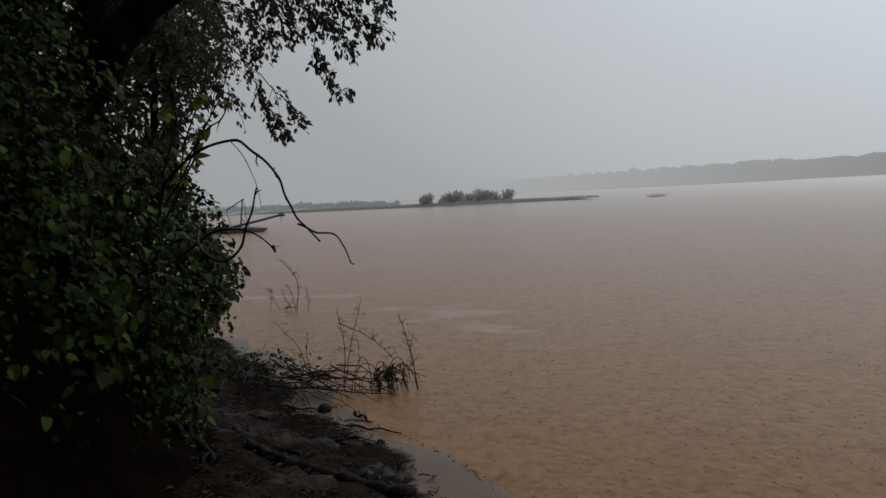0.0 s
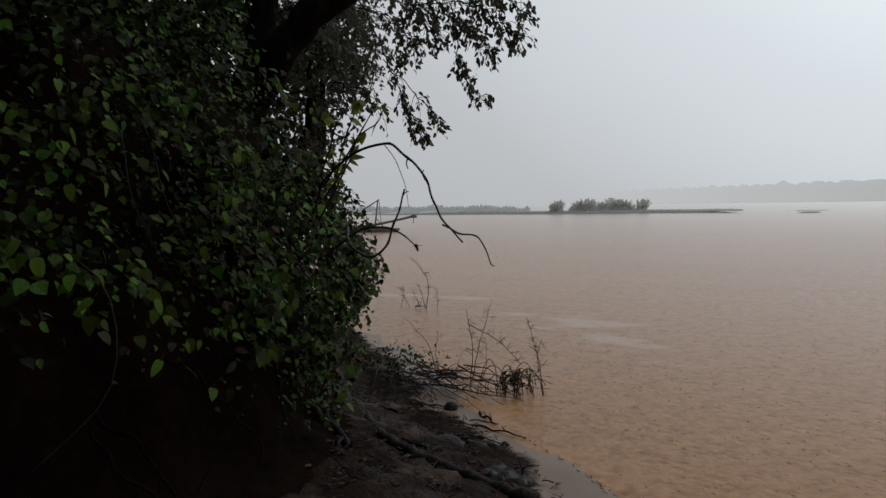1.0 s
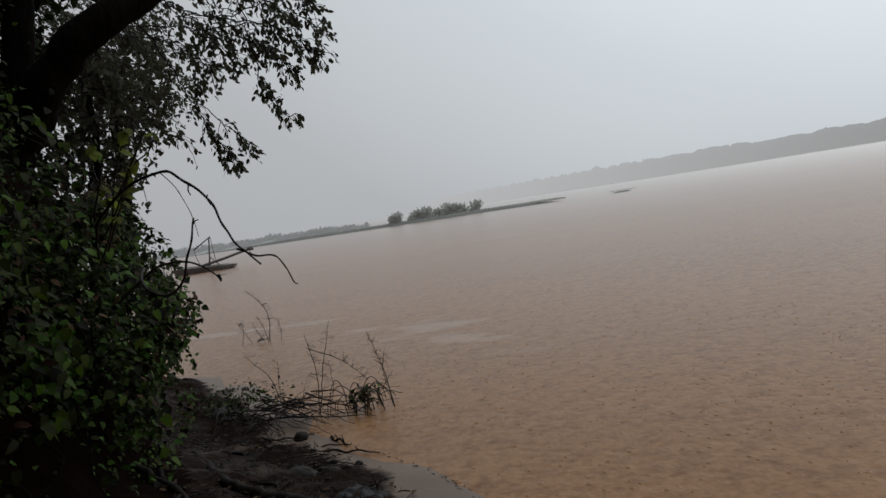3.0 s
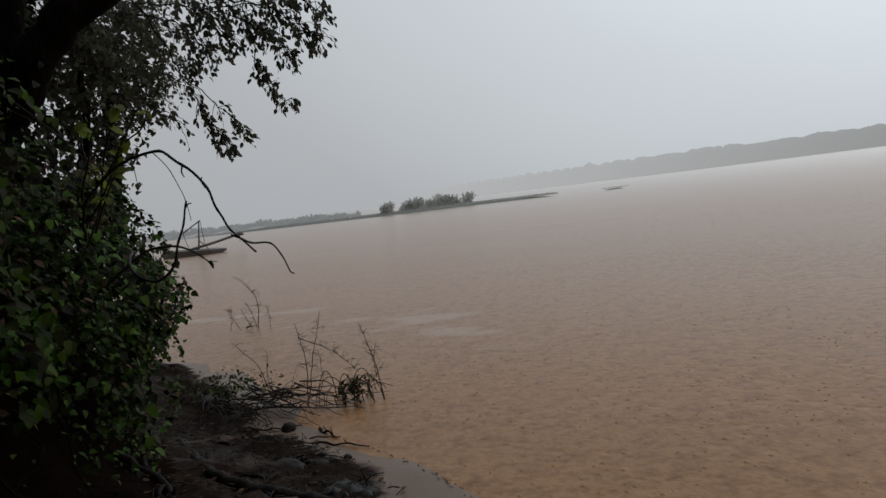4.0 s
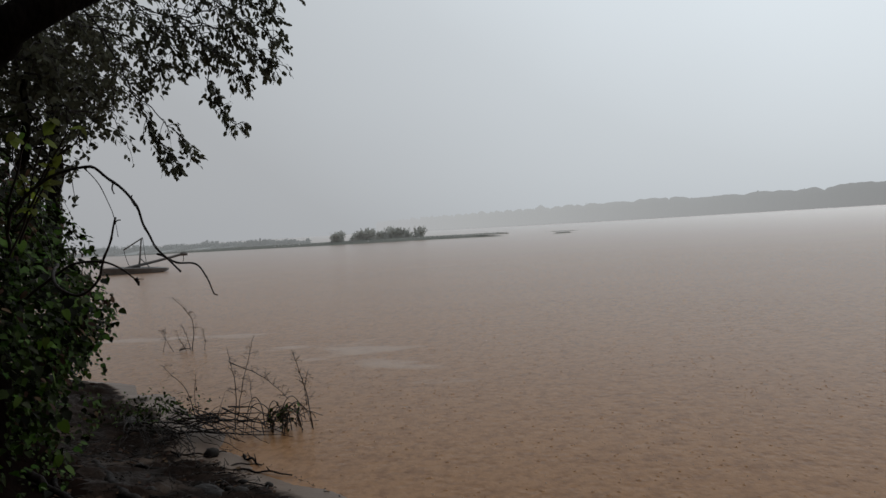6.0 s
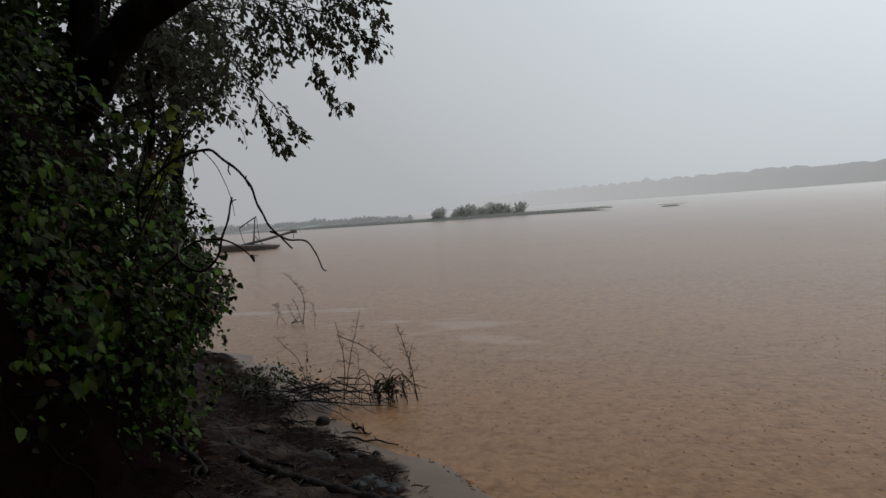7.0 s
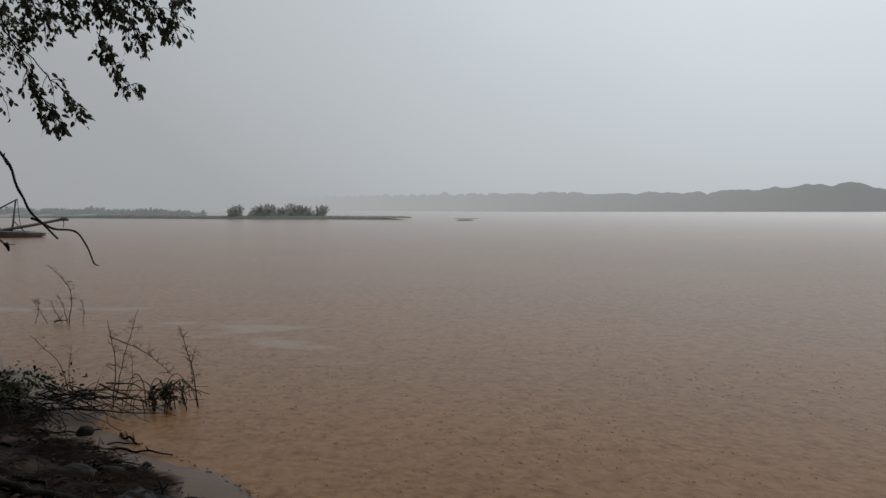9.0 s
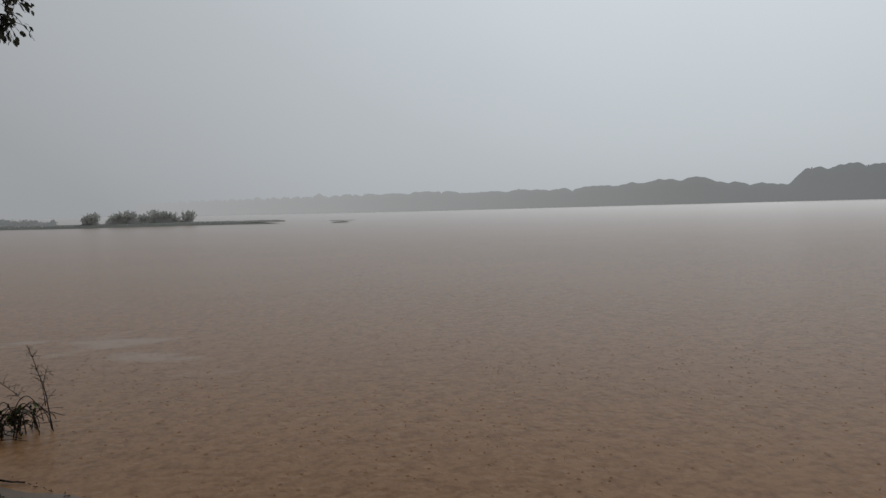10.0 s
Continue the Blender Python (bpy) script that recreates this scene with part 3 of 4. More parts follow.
def thicket(y0, y1, label, broad, small, low, high=3.3, deep=0.6, gap=0.07):
    b = thing("vine_thicket", label, "shrub", "thickets over the bank", (float(along(TOE, (y0 + y1) / 2)) - 0.3, (y0 + y1) / 2, 0.6))
    o = np.array(b.location)
    for k in range(5 if y0 < 2 else 0):
        y = rng.uniform(y0, y1)
        z0 = rng.uniform(1.2, 2.2)
        x = float(face_x(y, z0)[0]) - 0.32
        pts = [Vector((x - 0.15, y, z0 + 0.5)), Vector((x + 0.22, y + rng.normal(scale=0.12), z0 + 0.35)), Vector((x + 0.33, y + rng.normal(scale=0.2), z0)), Vector((x + 0.3 + rng.normal(scale=0.05), y + rng.normal(scale=0.3), z0 - rng.uniform(0.15, 0.4)))]
        part("stem", Shape().tube([p - Vector(o) for p in bend(pts, 4)], taper(13, 0.003, 0.0015), 4), TWIG, b)

    def spots(n, depth, lo, hi):
        # sprays: a cluster of leaves round each of many centres
        c = rng.integers(0, max(1, n // 16), n)
        y = rng.uniform(y0 - 0.1, y1 + 0.1, n)[c] + rng.normal(scale=0.075, size=n)
        z = (lo + (hi - lo) * rng.beta(1.15, 1.0, n))[c] + rng.normal(scale=0.085, size=n)
        dd = rng.uniform(0, 1, n) ** 1.4 * depth
        x = face_x(y, z) - dd
        # gaps between the hanging curtains
        keep = np.array([noise.noise(Vector((c * 0.5, a * 2.4, b * 1.7))) for a, b, c in zip(y, z, dd * 9)]) > gap
        keep &= z > along(HEM, y) - 0.5 * rng.uniform(0, 1, n) ** 3
        p = np.column_stack([x, y, z])[keep]
        m = len(p)
        tips = np.column_stack([rng.normal(0.55, 0.5, m), rng.normal(-0.1, 0.6, m), rng.normal(-0.6, 0.4, m)])
        nn = np.column_stack([rng.normal(0.4, 0.45, m), rng.normal(-0.1, 0.5, m), rng.normal(0.9, 0.35, m)])
        return p, tips, nn

    p, tips, nn = spots(int(broad * 1.6), deep, low, high)
    part("foliage", Shape().leaves(p - o, tips, nn, rng.uniform(0.03, 0.062, len(p)), 0.42), VINE_LEAF, b)
    p, tips, nn = spots(small, deep, max(0.25, low - 0.12), high)
    part("small_foliage", Shape().leaves(p - o, tips, nn, rng.uniform(0.018, 0.04, len(p)), 0.36), SMALL_LEAF, b)
    p, tips, nn = spots(small // 22, 0.25, 0.3, 2.2)
    part("withered_foliage", Shape().leaves(p - o, tips, nn, rng.uniform(0.03, 0.06, len(p)), 0.3), DRY_LEAF, b)
    return b


THICKETS = [thicket(-3.2, -1.2, "dark vine thicket hanging over the bank", 900, 600, 1.4, gap=0.12),
            thicket(-1.2, 0.4, "dark heart-leaved vine curtain over red earth", 1500, 800, 1.5, gap=0.14),
            thicket(0.4, 1.6, "glossy heart-leaved vine curtain over the bank", 2400, 1300, 1.4),
            thicket(1.6, 2.7, "dense green vine and shrub thicket on the bank", 2600, 5200, 0.6, 3.3, 0.8, -0.08),
            thicket(2.7, 3.9, "small-leaved green shrub thicket above the mud", 3000, 11000, 0.45, 2.1, 1.0, -0.18),
            thicket(3.9, 5.1, "small dark shrub behind the thicket", 900, 6000, 0.35, 1.9, 0.9, -0.25)]


def broad_leaf_mesh(name, wide, lobes, mat=LEAF_ONE):
    """A heart-shaped leaf with a folded midrib, a notched base and a drawn-out tip."""
    s = Shape()
    n = 9
    mid = [(0, -0.02 + 1.02 * i / (n - 1), -0.10 * (i / (n - 1)) ** 2) for i in range(n)]
    edge = []
    for i in range(n):
        t = i / (n - 1)
        w = wide * math.sin(math.pi * min(1.0, 0.10 + 0.9 * t ** 0.72)) ** 0.85 + lobes * math.exp(-((t - 0.08) / 0.12) ** 2)
        edge.append((w if i < n - 1 else 0.004, t - (0.10 * math.exp(-(t / 0.15) ** 2)), 0.09 * w - 0.14 * t * t))
    v = mid + edge + [(-x, y, z) for x, y, z in edge]
    f = [(i, n + i, n + i + 1, i + 1) for i in range(n - 1)] + [(i + 1, 2 * n + i + 1, 2 * n + i, i) for i in range(n - 1)]
    s.add(v, f)
    s.tube([(0, -0.45, 0.12), (0, -0.2, 0.03), (0, 0, 0)], 0.012, 4)
    return s.mesh(name, mat)


LEAF_MESHES = [broad_leaf_mesh("leaf", w, q) for w, q in ((0.31, 0.06), (0.26, 0.03), (0.35, 0.08))]
for b, count in zip(THICKETS, (0, 28, 175, 105, 14, 0)):
    o = Vector(b.location)
    half = 0.65
    for k in range(count):
        if k % 7 == 0:
            cy = o.y + rng.uniform(-half, half)
            cz = rng.uniform(float(along(HEM, cy)) - 0.28, 2.55)
        y, z = cy + rng.normal(scale=0.07), cz + rng.normal(scale=0.07)
        x = float(face_x(y, z)[0]) + rng.uniform(-0.02, 0.07)
        ob = new("leaf", LEAF_MESHES[k % 3])
        ob.parent = b
        way = Vector((rng.normal(0.3, 0.35), rng.normal(0, 0.6), rng.normal(-0.8, 0.3))).normalized()
        nn = Vector((rng.normal(0.6, 0.3), rng.normal(-0.3, 0.3), rng.normal(0.8, 0.3)))
        side = way.cross(nn).normalized()
        m = Matrix((side, way, side.cross(way))).transposed().to_4x4()
        ob.matrix_local = Matrix.Translation(Vector((x, y, z)) - o) @ m @ Matrix.Scale(rng.uniform(0.034, 0.064), 4)


# ---- bare branches in front of the thicket ----
def bare_branch(label, lines, group="bare branches by the thicket"):
    """lines: (points, thick, thin); the first is the main stem."""
    o = Vector(lines[0][0][0])
    b = thing("bare_branch", label, "branch", group, o)
    for i, (pts, r0, r1) in enumerate(lines):
        line = wobble(bend([Vector(p) - o for p in pts], 5), 0.012, i)
        rad = [r * (1 + 0.18 * (k % 5 == 0)) for k, r in enumerate(taper(len(line), r0, r1))]
        if i == 0:
            main = part("main_stem", Shape().tube(line, rad, 7), TWIG, b)
        else:
            part("side_twig", Shape().tube(line, rad, 7), TWIG, main)
    return b


bare_branch("bare dark arching branch reaching out over the water",
            [([(-1.5, 2.3, 1.78), (-1.3, 2.05, 1.82), (-1.14, 1.86, 1.90), (-1.04, 1.83, 1.98), (-0.94, 1.83, 2.04), (-0.78, 1.83, 2.062), (-0.70, 1.83, 2.00), (-0.62, 1.83, 1.91), (-0.59, 1.83, 1.83), (-0.55, 1.83, 1.745), (-0.51, 1.83, 1.70), (-0.47, 1.83, 1.66)], 0.007, 0.0032),
             ([(-0.56, 1.83, 1.735), (-0.48, 1.83, 1.70), (-0.41, 1.84, 1.685), (-0.38, 1.84, 1.64), (-0.36, 1.84, 1.58), (-0.345, 1.84, 1.57)], 0.004, 0.002),
             ([(-0.62, 1.83, 1.91), (-0.63, 1.83, 1.935), (-0.625, 1.83, 1.95)], 0.003, 0.002),
             ([(-0.70, 1.83, 2.0), (-0.705, 1.83, 1.975), (-0.70, 1.83, 1.955)], 0.003, 0.002),
             ([(-0.81, 1.83, 2.06), (-0.76, 1.85, 1.98), (-0.73, 1.86, 1.88), (-0.725, 1.87, 1.80)], 0.0018, 0.001),
             ([(-1.12, 1.83, 1.94), (-1.05, 1.82, 2.10), (-0.98, 1.8, 2.20)], 0.005, 0.002),
             ([(-1.0, 1.83, 2.01), (-0.90, 1.82, 2.13), (-0.84, 1.82, 2.23)], 0.004, 0.002)])
bare_branch("bare upturned branch with a pointed broken end",
            [([(-1.35, 2.4, 1.70), (-1.2, 2.15, 1.66), (-1.07, 2.02, 1.605), (-0.98, 2.0, 1.59), (-0.90, 2.0, 1.645), (-0.86, 2.0, 1.73), (-0.83, 2.0, 1.80), (-0.80, 2.0, 1.88)], 0.0075, 0.0035),
             ([(-0.815, 2.0, 1.85), (-0.80, 2.0, 1.868), (-0.785, 2.0, 1.87)], 0.003, 0.002)])
bare_branch("thin drooping branch with a withered bud at its end",
            [([(-1.4, 2.2, 1.55), (-1.22, 2.2, 1.655), (-1.12, 2.2, 1.71), (-1.0, 2.2, 1.70), (-0.92, 2.2, 1.67), (-0.85, 2.2, 1.62)], 0.007, 0.003),
             ([(-0.86, 2.2, 1.63), (-0.848, 2.2, 1.61), (-0.845, 2.2, 1.595)], 0.009, 0.004),
             ([(-0.85, 2.2, 1.62), (-0.82, 2.2, 1.618)], 0.002, 0.001)])


# leafy sprig that stands above the arching branch
def leafy_sprig(label, stems, leaf, count):
    o = Vector(stems[0][0])
    b = thing("leafy_sprig", label, "sprig", "leafy sprigs", o)
    p, tips = [], []
    s = Shape()
    for pts in stems:
        line = bend([Vector(q) - o for q in pts], 6)
        s.tube(line, taper(len(line), 0.005, 0.002), 5)
        for k in range(count):
            q = line[int(rng.uniform(0.25, 1) * (len(line) - 1))]
            p.append(q)
            tips.append((rng.normal(0.2, 0.6), rng.normal(0, 0.6), rng.normal(-0.4, 0.5)))
    part("stem", s, TWIG, b)
    me = broad_leaf_mesh("leaf", 0.32, 0.03, BACKLIT_LEAF)
    for q, w in zip(p, tips):
        ob = new("leaf", me)
        ob.parent = b
        way = Vector(w).normalized()
        side = way.cross(Vector((rng.normal(0.3, 0.4), -0.5, 0.8))).normalized()
        ob.matrix_local = Matrix.Translation(q) @ Matrix((side, way, side.cross(way))).transposed().to_4x4() @ Matrix.Scale(leaf * rng.uniform(0.7, 1.25), 4)
    return b


leafy_sprig("upright green sprig standing out of the thicket", [
    [(-1.15, 1.85, 1.75), (-1.07, 1.85, 1.89), (-1.02, 1.85, 2.07), (-0.94, 1.84, 2.22), (-0.90, 1.84, 2.30)],
    [(-1.12, 1.85, 1.85), (-1.05, 1.85, 1.93), (-0.93, 1.84, 2.10), (-0.84, 1.83, 2.15), (-0.80, 1.83, 2.22)],
    [(-1.15, 1.9, 1.9), (-1.1, 1.9, 2.0), (-1.14, 1.9, 2.12), (-1.12, 1.9, 2.24)],
    [(-1.12, 1.87, 1.8), (-1.03, 1.86, 1.95), (-0.98, 1.86, 2.03), (-0.97, 1.86, 2.12)]], 0.05, 10)


# ---- trees over the bank ----
def crown_twigs(shape, leaves, starts, ends, leaf, spacing, droop, wide=0.36, inner=0.15):
    """Drooping twigs from starts to ends, set with leaves along their outer part."""
    P, T = [], []
    for a, b in zip(starts, ends):
        a, b = Vector(a), Vector(b)
        mid = a.lerp(b, 0.5) + Vector((rng.normal(scale=0.12), rng.normal(scale=0.12), droop))
        line = wobble(bend([a, mid, b], 6), 0.05, rng.uniform(0, 50))
        shape.tube(line, taper(len(line), 0.012, 0.003), 4, False)
        length = sum((q - p).length for p, q in zip(line, line[1:]))
        for k in range(int(length / spacing)):
            t = (1 - rng.uniform(0, 1) ** 1.5 * (1 - inner)) * (len(line) - 1.01)
            i = int(t)
            q = line[i].lerp(line[i + 1], t - i)
            off = Vector((rng.normal(scale=0.05), rng.normal(scale=0.05), rng.normal(scale=0.04)))
            P.append(q + off)
            T.append((rng.normal(0.1, 0.5), rng.normal(0, 0.5), rng.normal(-0.7, 0.4)))
        # side shoots
        for k in range(5):
            i = int(rng.uniform(0.3, 0.95) * (len(line) - 1))
            q = line[i]
            e = q + Vector((rng.normal(0.05, 0.16), rng.normal(0, 0.16), rng.normal(-0.16, 0.1)))
            shape.tube([q, q.lerp(e, 0.5) + Vector((0, 0, 0.03)), e], [0.005, 0.004, 0.002], 3, False)
            for j in range(6):
                P.append(q.lerp(e, rng.uniform(0.5, 1)) + Vector(rng.normal(scale=0.025, size=3)))
                T.append((rng.normal(0.1, 0.5), rng.normal(0, 0.5), rng.normal(-0.6, 0.4)))
    m = len(P)
    nn = rng.normal(size=(m, 3)) + np.array((0.2, -0.5, 0.6))
    leaves.leaves(np.array(P, float), np.array(T, float), nn, rng.uniform(0.7, 1.25, m) * leaf, wide)


def leafy_branch(tw, lv, pts, r0, shoots, reach, leaf, bare=0.3):
    """One hanging branch: a bent stem, drooping side shoots and leaves bunched along their outer halves."""
    line = wobble(bend(pts, 6), 0.06, rng.uniform(0, 90))
    tw.tube(line, taper(len(line), r0, 0.004), 5, False)
    P, T = [], []
    for k in range(shoots):
        t = (bare + (1 - bare) * (k + rng.uniform(0, 1)) / shoots) * (len(line) - 1.01)
        i = int(t)
        q = line[i].lerp(line[i + 1], t - i)
        way = (line[i + 1] - line[i]).normalized() * 0.6 + Vector((rng.normal(0.15, 0.55), rng.normal(0, 0.5), rng.normal(-0.25, 0.35)))
        e = q + way.normalized() * reach * rng.uniform(0.5, 1.25) + Vector((0, 0, -0.10))
        mid = q.lerp(e, 0.5) + Vector((rng.normal(scale=0.03), 0, 0.05))
        sh = bend([q, mid, e], 4)
        tw.tube(sh, taper(len(sh), 0.006, 0.002), 3, False)
        for j in range(int(rng.uniform(3, 9))):
            u = (0.35 + 0.65 * rng.uniform(0, 1) ** 0.7) * (len(sh) - 1.01)
            a = int(u)
            P.append(sh[a].lerp(sh[a + 1], u - a) + Vector(rng.normal(scale=0.02, size=3)))
            d = (sh[a + 1] - sh[a]).normalized()
            T.append((d.x + rng.normal(scale=0.55), d.y + rng.normal(scale=0.5), d.z * 0.6 - 0.5 + rng.normal(scale=0.35)))
    if P:
        m = len(P)
        lv.leaves(np.array(P, float), np.array(T, float), rng.normal(size=(m, 3)) + np.array((0.1, -0.6, 0.4)), rng.uniform(0.65, 1.3, m) * leaf, 0.33)


def leaning_tree():
    o = Vector((-2.95, 2.9, 1.6))
    b = thing("leaning_tree", "dark leaning tree with drooping leafy branches overhead", "tree", "trees over the bank", o)

    def local(pts):
        return [Vector(p) - o for p in pts]

    for name, pts, r0, r1 in (("trunk", [(-2.95, 2.9, 1.4), (-2.84, 3.1, 2.15), (-2.66, 3.2, 2.5), (-2.48, 3.2, 2.72), (-2.28, 3.2, 2.93), (-2.06, 3.25, 3.14), (-1.80, 3.5, 3.40), (-1.6, 4.2, 3.9), (-2.2, 5.4, 4.8)], 0.15, 0.08),
                              ("second_trunk", [(-2.85, 3.0, 1.9), (-2.68, 3.1, 2.45), (-2.56, 3.2, 2.9), (-2.46, 3.25, 3.4), (-2.5, 3.4, 4.4)], 0.12, 0.07)):
        line = wobble(bend(local(pts), 6), 0.03, 3)
        part(name, Shape().tube(line, [r * (1 + 0.10 * noise.noise(q * 5)) for q, r in zip(line, taper(len(line), r0, r1))], 14), BARK, b, "thick dark wet trunk")
    for pts in ([(-2.2, 5.4, 4.8), (-3.0, 6.4, 5.4), (-4.0, 7.2, 5.5), (-5.0, 7.8, 5.2)], [(-2.2, 5.4, 4.8), (-2.4, 6.4, 5.3), (-2.6, 7.2, 5.4), (-2.9, 7.6, 5.1)],
                [(-2.46, 3.25, 3.4), (-2.6, 1.9, 3.8), (-2.0, 1.0, 4.2), (-1.2, 0.2, 4.5)], [(-2.5, 3.4, 4.4), (-3.0, 1.2, 4.4), (-2.8, -0.5, 4.4), (-2.0, -1.8, 4.5)]):
        ln = wobble(bend(local(pts), 5), 0.05, 8)
        part("limb", Shape().tube(ln, taper(len(ln), 0.06, 0.025), 7), BARK, b)
    # the open, drooping end of the crown over the water
    tw, lv = Shape(), Shape()
    for pts, r0, shoots, reach, bare in (
            ([(-4.7, 7.3, 5.2), (-4.29, 7.5, 4.61), (-4.07, 7.6, 4.14), (-3.79, 7.6, 3.52), (-3.66, 7.6, 3.15), (-3.36, 7.6, 2.80)], 0.016, 24, 0.22, 0.45),
            ([(-3.95, 7.6, 3.8), (-3.6, 7.6, 3.42), (-3.3, 7.6, 3.12), (-3.14, 7.6, 2.98)], 0.008, 15, 0.20, 0.35),
            ([(-3.7, 7.6, 3.3), (-3.55, 7.7, 3.0), (-3.42, 7.7, 2.78)], 0.007, 12, 0.18, 0.2),
            ([(-4.07, 7.6, 4.14), (-4.14, 7.6, 3.7), (-4.12, 7.6, 3.35), (-3.98, 7.6, 3.0)], 0.007, 5, 0.2, 0.5),
            ([(-3.3, 7.6, 5.2), (-2.98, 7.6, 4.71), (-2.91, 7.6, 4.07), (-2.88, 7.6, 3.74), (-2.78, 7.6, 3.44), (-2.62, 7.6, 3.27), (-2.46, 7.6, 3.20)], 0.010, 15, 0.13, 0.5),
            ([(-2.9, 7.6, 3.8), (-2.86, 7.6, 3.72), (-2.86, 7.6, 3.64)], 0.006, 9, 0.10, 0.2),
            ([(-3.75, 7.6, 3.95), (-3.72, 7.6, 3.85), (-3.72, 7.6, 3.74)], 0.006, 10, 0.11, 0.2)):
        leafy_branch(tw, lv, local(pts), r0, shoots, reach, 0.075, bare)
    for x, z in ((-1.88, 4.12), (-2.0, 3.9), (-2.15, 4.0), (-2.38, 3.82), (-2.6, 4.05), (-2.2, 4.3), (-2.75, 4.2), (-3.05, 4.05), (-3.35, 3.95), (-3.55, 4.1), (-1.95, 4.45), (-2.4, 4.5), (-2.0, 4.75), (-3.3, 4.4), (-2.9, 4.5),
                 (-2.5, 4.8), (-3.6, 4.6), (-1.9, 5.0), (-4.5, 4.2), (-4.7, 3.9), (-4.4, 4.6), (-5.1, 4.3)):
        y = 7.6 + rng.normal(scale=0.2)
        leafy_branch(tw, lv, local([(x - rng.uniform(0.9, 1.5), y + 0.2, z + rng.uniform(0.45, 0.9)), (x - 0.55, y, z + 0.42), (x - 0.2, y, z + 0.12), (x, y - 0.05, z - 0.05)]), 0.009, 21, 0.26, 0.075, 0.2)
    part("hanging_twig_mass", tw, TWIG, b)
    part("hanging_crown", lv, TREE_LEAF, b, "drooping dull green leaf sprays")
    # the roof of foliage over the bank and path, spread out of view to block skylight
    tw, lv = Shape(), Shape()
    n = 620
    ends = np.column_stack([rng.uniform(-4.6, 2.2, n), rng.uniform(-4.0, 5.0, n), np.zeros(n)])
    ends[:, 2] = 3.1 + 0.16 * ends[:, 1].clip(-1, 5) + rng.uniform(0, 1.5, n) + 0.25 * (ends[:, 0] > -1.2)
    ends = [Vector(e) for e in ends if not (e[0] > -2.1 and e[1] > 1.4)]
    starts = [e + Vector((-rng.uniform(0.1, 0.6), rng.normal(scale=0.3), rng.uniform(0.3, 0.7))) for e in ends]
    crown_twigs(tw, lv, [a - o for a in starts], [e - o for e in ends], 0.10, 0.022, 0.1)
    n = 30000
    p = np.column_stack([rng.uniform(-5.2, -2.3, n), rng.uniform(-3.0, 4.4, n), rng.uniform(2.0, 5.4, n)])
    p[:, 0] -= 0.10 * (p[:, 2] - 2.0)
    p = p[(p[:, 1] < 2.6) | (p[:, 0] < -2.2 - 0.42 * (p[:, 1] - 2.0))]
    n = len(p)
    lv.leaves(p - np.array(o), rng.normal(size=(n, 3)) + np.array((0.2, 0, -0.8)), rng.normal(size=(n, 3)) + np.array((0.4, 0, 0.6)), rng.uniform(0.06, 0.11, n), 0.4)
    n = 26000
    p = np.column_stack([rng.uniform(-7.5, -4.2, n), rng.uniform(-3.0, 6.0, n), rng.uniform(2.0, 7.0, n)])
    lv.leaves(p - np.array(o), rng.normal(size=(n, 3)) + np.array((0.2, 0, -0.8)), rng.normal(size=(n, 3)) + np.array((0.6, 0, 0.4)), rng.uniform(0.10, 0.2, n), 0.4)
    part("shade_roof_twig_mass", tw, TWIG, b)
    part("roof_crown", lv, SHADE_LEAF, b, "dense leaf canopy with shade put into its colour")
    return b


leaning_tree()

# unseen wood added to close the shore behind the path and block skylight
n = 9000
p = np.column_stack([rng.uniform(-6, 3.5, n), rng.uniform(-6.5, -4.2, n), rng.uniform(0.0, 5.0, n)])
single("bank_wood", Shape().leaves(p, rng.normal(size=(n, 3)) + np.array((0, 0, -0.6)), rng.normal(size=(n, 3)) + np.array((0, 0.6, 0.5)), rng.uniform(0.12, 0.26, n), 0.4), TREE_LEAF,
       "unseen leafy wood added behind to block skylight", "woodland", kind="stuff")


def background_tree(x, y, base, tall, wide, count, label, leaf=0.08, mat=TREE_LEAF):
    b = thing("bank_tree", label, "tree", "trees over the bank", (x, y, base))
    tr = Shape()
    top = tall * 0.75
    tr.tube(wobble(bend([(0, 0, -0.3), (0.15, 0, tall * 0.3), (0.3, 0, top)], 6), 0.08, x), taper(13, 0.028 * tall, 0.009 * tall), 8)
    part("trunk", tr, BARK, b)
    tw, lv = Shape(), Shape()
    d = rng.normal(size=(count, 3))
    d /= np.linalg.norm(d, axis=1, keepdims=True)
    ends = d * (rng.uniform(0.35, 1, count) ** 0.5)[:, None] * np.array((wide, wide, tall * 0.36)) + np.array((0.2, 0, tall * 0.68))
    starts = ends * 0.75 + np.array((0.05, 0, tall * 0.2))
    crown_twigs(tw, lv, starts.tolist(), ends.tolist(), leaf, 0.05, 0.1)
    part("twig_mass", tw, TWIG, b)
    part("crown", lv, mat, b)
    return b


background_tree(-8.6, 12.5, 2.3, 5.2, 2.1, 110, "fine-leaved bank tree, leaves greyed for rain haze")
background_tree(-6.4, 9.4, 2.0, 3.9, 1.15, 70, "small fine-leaved tree on the bank edge")
background_tree(-7.35, 10.0, 1.2, 2.0, 0.45, 34, "low greyish shrub on the bank edge", 0.06)
background_tree(-3.35, 4.6, 1.5, 2.3, 0.55, 55, "leafy dark shrub on the bank top", 0.06)


